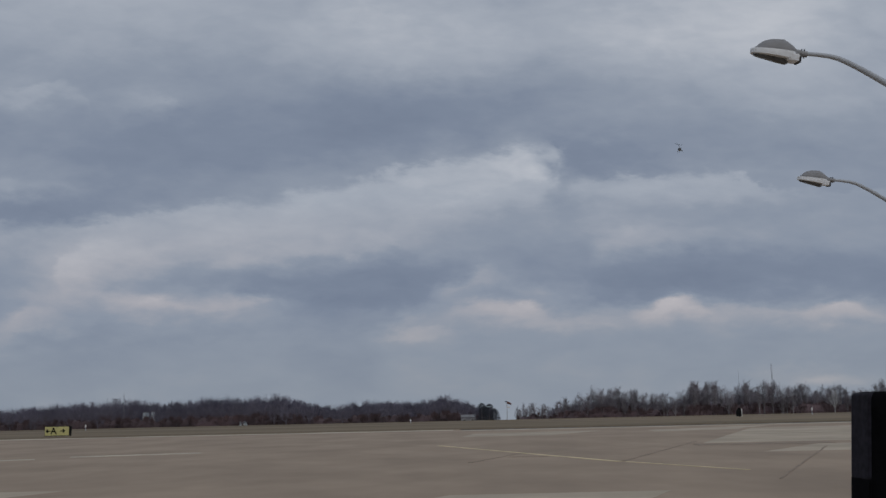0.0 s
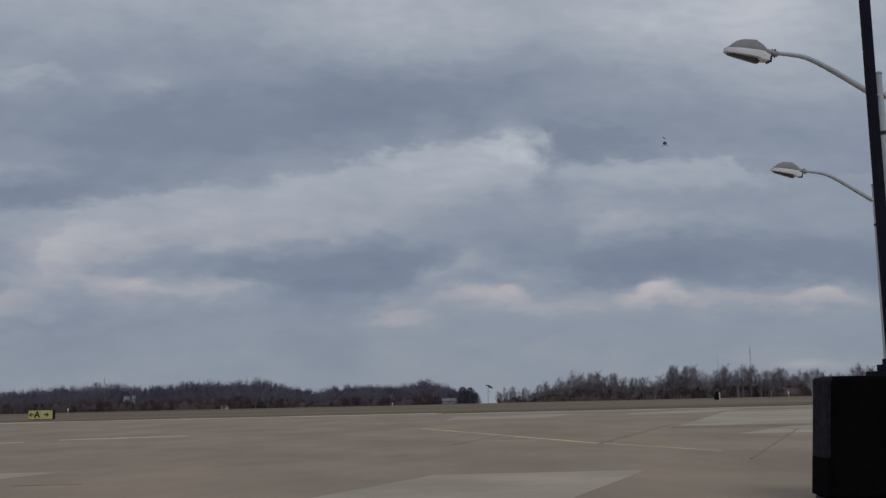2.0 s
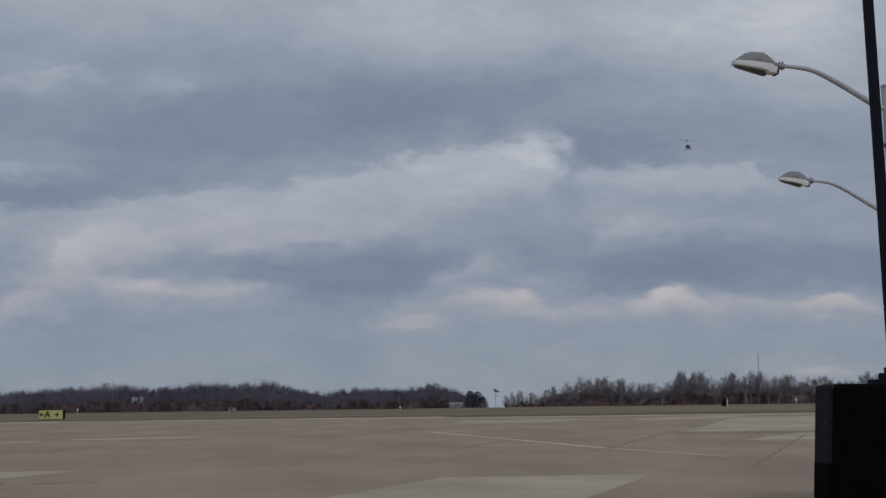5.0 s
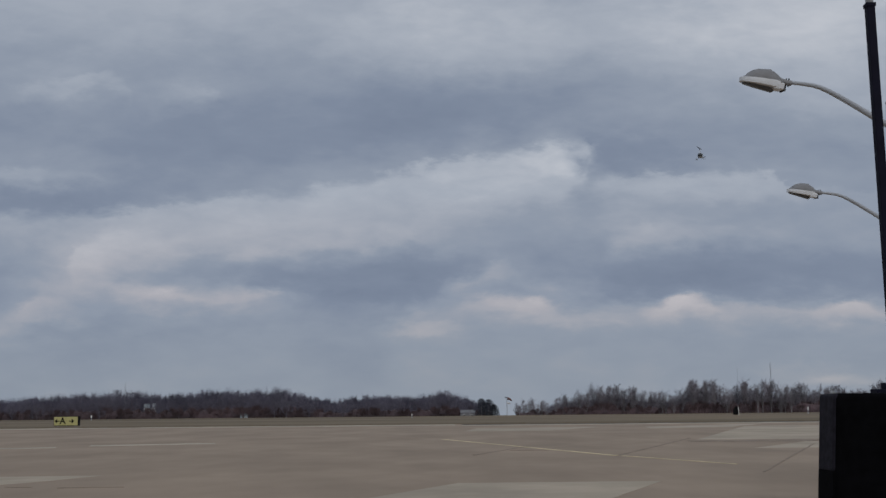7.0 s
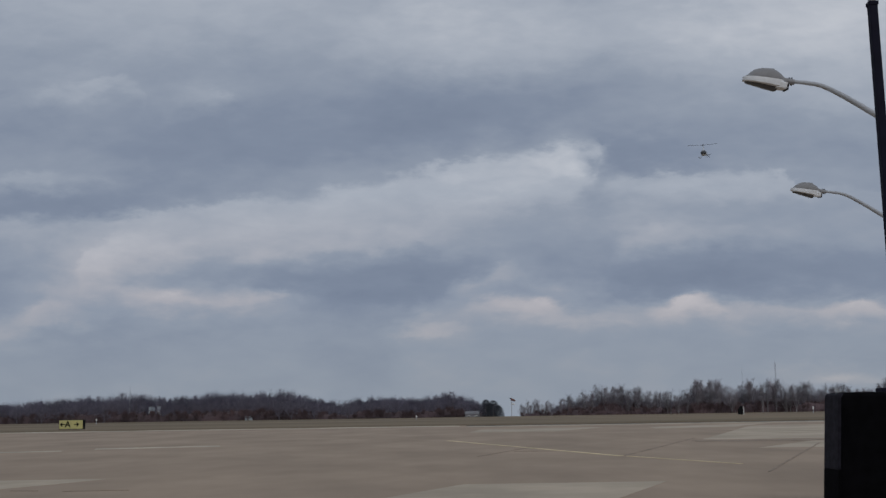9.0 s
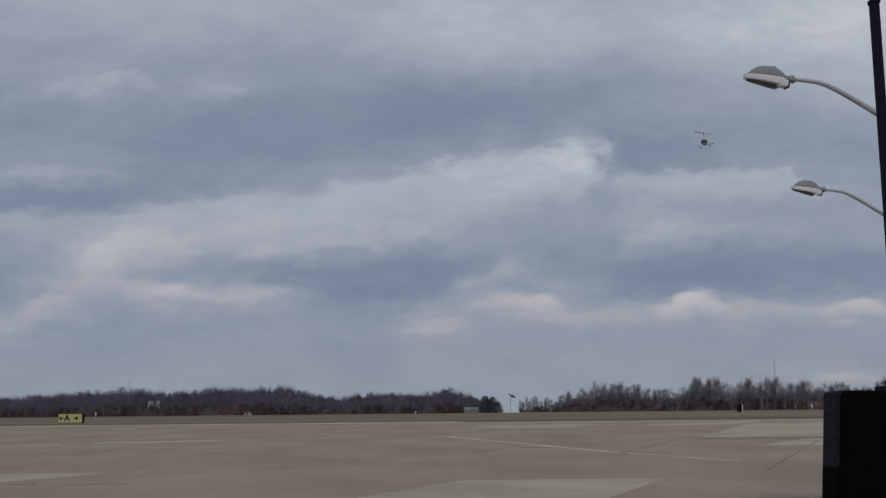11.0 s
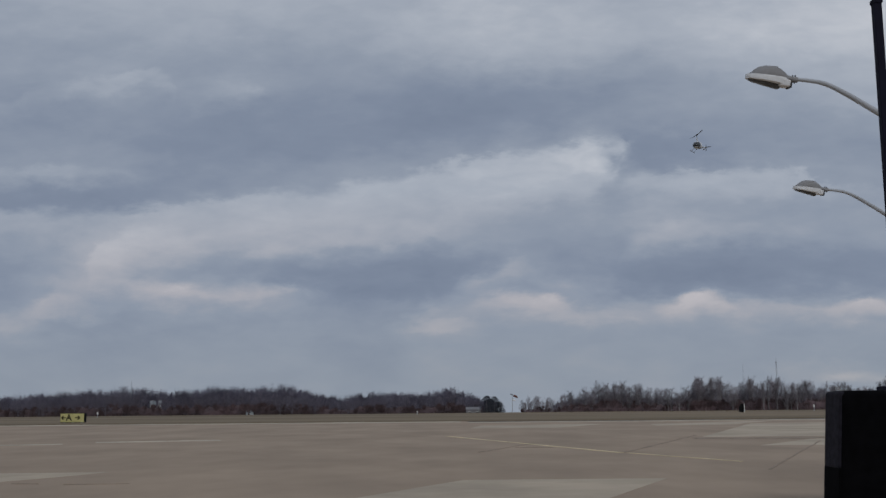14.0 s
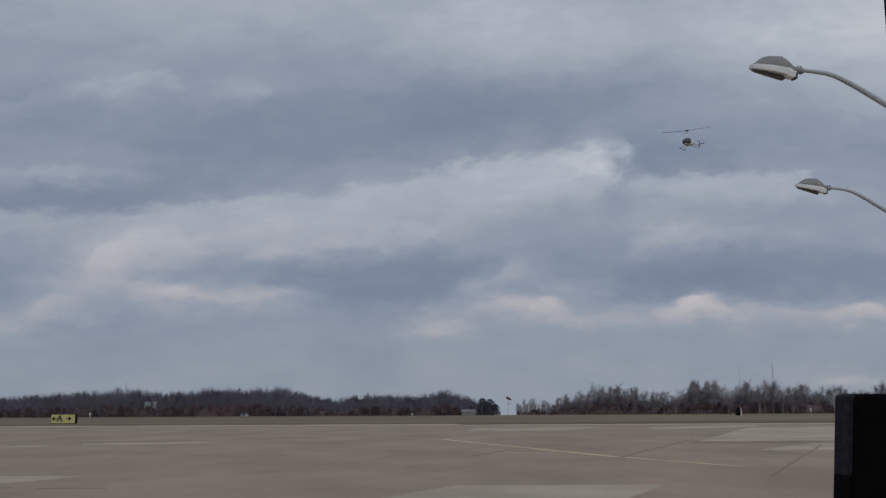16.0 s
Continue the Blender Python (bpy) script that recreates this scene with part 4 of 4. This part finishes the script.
house(-106.6, 393, 1.2, 4, 6.8, 0.3, SIDING, "pale blue narrow house among bare trees")
house(-103.9, 393, 0.6, 3, 7.1, 0.2, GALV, "small pale building among bare trees")
house(-67.4, 373, 2.4, 4, 2.3, 0.7, SIDING, "low pale shed below bare trees")
house(9.6, 372, 5.0, 5, 2.5, 0.9, GREY_WALL, "low pale grey building beside the gap in the woods")

# dark evergreen clump by the gap
for x, y, h in ((15.6, 345, 6.2), (13.4, 350, 6.6), (17.3, 346, 4.6), (14.6, 352, 5.6)):
    ob = thing("evergreen", pose(x, y, ground_height(y)), "dark rounded evergreen beside the gap", "tree", "evergreens")
    part("trunk", Geo().ring_tube([(0, 0, -0.3), (0, 0, h * 0.8)], [0.15, 0.04], 6), BARK, ob)
    r = random.Random(int(x * 10))
    g = Geo()
    for _ in range(2200):
        z = h * r.uniform(0.06, 1.0)
        rad = 0.42 * h * (1 - (z / h) ** 2) ** 0.5 * r.uniform(0.2, 1.05)
        a = r.uniform(0, math.tau)
        p = Vector((math.cos(a) * rad, math.sin(a) * rad, z))
        g.blade(p, p + Vector((math.cos(a) * 0.3, math.sin(a) * 0.3, r.uniform(-0.1, 0.35))), 0.13)
    part("crown", g, EVERGREEN, ob)


# ---- the helicopter ----
def helicopter():
    """Nose along +x, skids at z = 0; the rotor turns on its own part."""
    ob = thing("helicopter", Matrix(), "small white two-blade helicopter with dark bubble canopy, flying", "helicopter")

    def hull(rows, k=20, power=0.85):
        out = []
        for s, cz, hw, hz in rows:
            ring = []
            for i in range(k):
                a = math.tau * i / k
                c, sn = math.cos(a), math.sin(a)
                ring.append((s, math.copysign(abs(c) ** power, c) * hw, cz + math.copysign(abs(sn) ** power, sn) * hz))
            out.append(ring)
        return Geo().rings(out)

    part("fuselage", hull([(1.45, 0.72, 0.05, 0.04), (1.35, 0.66, 0.24, 0.08), (1.0, 0.60, 0.42, 0.13), (0.5, 0.62, 0.52, 0.20), (-0.1, 1.08, 0.70, 0.62), (-0.5, 1.16, 0.70, 0.66), (-1.0, 1.15, 0.62, 0.62), (-1.5, 1.12, 0.46, 0.46), (-2.0, 1.2, 0.26, 0.26), (-2.3, 1.24, 0.15, 0.15)]), HELI_WHITE, ob, "white lower fuselage", smooth=True)
    part("canopy", hull([(1.6, 0.98, 0.05, 0.05), (1.5, 1.0, 0.32, 0.28), (1.1, 1.02, 0.60, 0.52), (0.6, 1.10, 0.71, 0.63), (0.15, 1.18, 0.71, 0.63), (-0.2, 1.3, 0.5, 0.45), (-0.4, 1.3, 0.3, 0.3)]), CANOPY, ob, "dark tinted canopy", smooth=True)
    for sy in (-1, 1):
        part("door_frame", Geo().ring_tube([(0.35, sy * 0.63, 0.9), (0.28, sy * 0.6, 1.35), (0.12, sy * 0.42, 1.72)], [0.035] * 3, 6), HELI_WHITE, ob)
    part("windscreen_post", Geo().ring_tube([(1.42, 0, 1.05), (1.2, 0, 1.4), (0.75, 0, 1.63), (0.2, 0, 1.76)], [0.03] * 4, 6), HELI_WHITE, ob)
    part("roof_fairing", hull([(0.3, 1.74, 0.12, 0.05), (-0.1, 1.8, 0.25, 0.1), (-0.6, 1.78, 0.3, 0.14), (-1.2, 1.6, 0.25, 0.2), (-1.6, 1.4, 0.12, 0.12)]), HELI_WHITE, ob, smooth=True)
    part("mast_fairing", hull([(0.0, 2.2, 0.02, 0.5), (-0.12, 2.2, 0.08, 0.52), (-0.3, 2.15, 0.1, 0.5), (-0.5, 2.05, 0.05, 0.42)]), HELI_WHITE, ob, smooth=True)
    part("tail_boom", Geo().ring_tube([(-2.1, 0, 1.24), (-4.0, 0, 1.36), (-5.9, 0, 1.5)], [0.16, 0.12, 0.08], 12), HELI_WHITE, ob, smooth=True)
    part("vertical_fin", Geo().rings([[(-5.85, -0.02, 2.2), (-5.85, 0.02, 2.2), (-6.05, 0.02, 2.2), (-6.05, -0.02, 2.2)], [(-5.5, -0.03, 1.5), (-5.5, 0.03, 1.5), (-5.8, 0.03, 1.5), (-5.8, -0.03, 1.5)], [(-5.75, -0.02, 0.95), (-5.75, 0.02, 0.95), (-5.92, 0.02, 0.95), (-5.92, -0.02, 0.95)]]), ROTOR, ob, "dark tail fin")
    part("stabiliser", Geo().box(-5.6, -5.2, 0.0, 1.0, 1.48, 1.54), ROTOR, ob, "dark tailplane", bevel=0.02)
    for sy in (-1, 1):
        part("skid", Geo().ring_tube([(1.6, sy * 1.05, 0.22), (1.4, sy * 1.08, 0.06), (1.1, sy * 1.09, 0.03), (-1.2, sy * 1.09, 0.03), (-1.4, sy * 1.09, 0.05)], [0.045] * 5, 8), GALV, ob, "grey landing skid", smooth=True)
        for x in (0.75, -0.75):
            part("skid_strut", Geo().ring_tube([(x, sy * 0.35, 0.6), (x, sy * 0.8, 0.4), (x, sy * 1.09, 0.05)], [0.045, 0.04, 0.04], 8), GALV, ob)
    rotor = new("rotor")
    rotor.parent = ob
    rotor.matrix_basis = pose(-0.15, 0, 3.1)
    part("mast", Geo().ring_tube([(0, 0, -0.6), (0, 0, 0.12)], [0.06, 0.05], 10), ROTOR, rotor)
    part("hub", Geo().box(-0.35, 0.35, -0.16, 0.16, -0.05, 0.12), ROTOR, rotor, "dark rotor hub", bevel=0.04)
    for sx in (-1, 1):
        part("blade", Geo().rings([[(sx * s, -0.12 + tw, z - 0.012), (sx * s, 0.02, z + 0.02), (sx * s, 0.13 - tw, z)] for s, z, tw in ((0.3, 0.03, 0.04), (0.7, 0.04, 0), (2.6, 0.09, 0), (4.1, 0.18, 0), (4.35, 0.2, 0.03))]), ROTOR, rotor, "dark rotor blade")
    tail = new("tail_rotor")
    tail.parent = ob
    tail.matrix_basis = pose(-5.75, -0.22, 1.5)
    part("tail_hub", Geo().ring_tube([(0, -0.05, 0), (0, 0.2, 0)], [0.06, 0.06], 10), ROTOR, tail)
    for sz in (-1, 1):
        part("tail_blade", Geo().box(-0.05, 0.05, -0.015, 0.015, sz * 0.06 if sz > 0 else -0.74, 0.74 if sz > 0 else -0.06), ROTOR, tail, "dark tail rotor blade")
    return ob, rotor, tail


heli, rotor, tail_rotor = helicopter()

# seconds and the middle of the cabin in metres
FLIGHT = [
    (0.0, 99.98, 427.57, 104.56), (0.5, 98.60, 417.89, 101.72), (1.0, 96.40, 408.09, 98.15), (1.5, 94.32, 398.26, 94.76), (2.0, 92.31, 388.43, 91.69), (2.5, 90.83, 378.39, 89.42),
    (3.0, 89.48, 368.39, 87.27), (3.5, 88.21, 358.26, 85.31), (4.0, 86.61, 348.13, 83.57), (6.5, 75.07, 299.22, 70.54), (7.0, 72.74, 289.27, 69.04), (7.5, 70.26, 279.43, 67.25),
    (8.0, 68.07, 269.63, 65.01), (8.5, 65.54, 259.88, 62.88), (9.0, 63.97, 254.12, 61.36), (11.5, 56.58, 224.64, 56.50), (12.0, 54.87, 218.95, 54.96), (12.5, 53.28, 214.07, 53.52),
    (13.0, 51.83, 209.13, 52.14), (13.5, 50.24, 204.23, 50.79), (14.0, 48.58, 199.37, 49.44), (14.5, 46.97, 194.52, 48.04), (15.0, 45.44, 189.60, 46.88), (15.5, 43.39, 184.87, 45.60),
    (16.0, 42.74, 179.92, 45.81)]
WIND = 5.35  # metres a second at which the deck drifts


# seconds, and how far a rotor blade has swung towards the apron from square across the line of sight, in degrees
BLADE = [(0, 70), (0.5, 75), (1, 80), (1.5, 85), (2, 80), (2.5, 60), (3, 40), (3.5, 60), (4, 75), (6.5, 35), (7, 80), (7.5, 88), (8, 72), (8.5, 84), (9, 35), (11.5, 72), (12, 80), (12.5, 50), (13, 48), (13.5, 38),
         (14, -75), (14.5, 66), (15, 42), (15.5, 28), (16, 18)]


def heading(t):
    """It flies towards the apron, its nose swinging a little outwards."""
    return -104 - 20 * (t / 16) ** 1.5


def motions():
    rows = []
    for t, x, y, z in FLIGHT:
        rows.append((t, pose(x, y, z, 0, 0, heading(t)) @ pose(0, 0, -1.2, 4, 3, 0)))
    walk(heli, rows)
    spin, tail_spin = [], []
    last = 16 * FPS
    for i in range(last + 1):
        tail_spin.append((i / FPS, pose(-5.75, -0.22, 1.5, 0, -85 * (last - i), 0)))
    turned = 166.5 + BLADE[0][1] + 104
    spin.append((0, pose(-0.15, 0, 3.1, 0, 3, turned)))
    for (t0, _), (t1, ahead) in zip(BLADE, BLADE[1:]):
        steps = round((t1 - t0) * FPS)
        rest = 166.5 + ahead - heading(t1) - turned  # a blade's end counts twice a turn
        total = rest + 180 * round((72 * steps - rest) / 180)
        for i in range(1, steps + 1):
            spin.append((t0 + i / FPS, pose(-0.15, 0, 3.1, 0, 3, turned + total * i / steps)))
        turned += total
    walk(rotor, spin)
    walk(tail_rotor, tail_spin)
    walk(sock, [(i * 0.5, pose(0, 0, 0, 0, 4 * math.sin(i * 2.3), 28 * math.sin(i * 1.7))) for i in range(33)])
    walk(sky, [(t, pose(WIND * (t - 12.5), 0, 0)) for t in (0, 4, 8, 12, 16)])


motions()
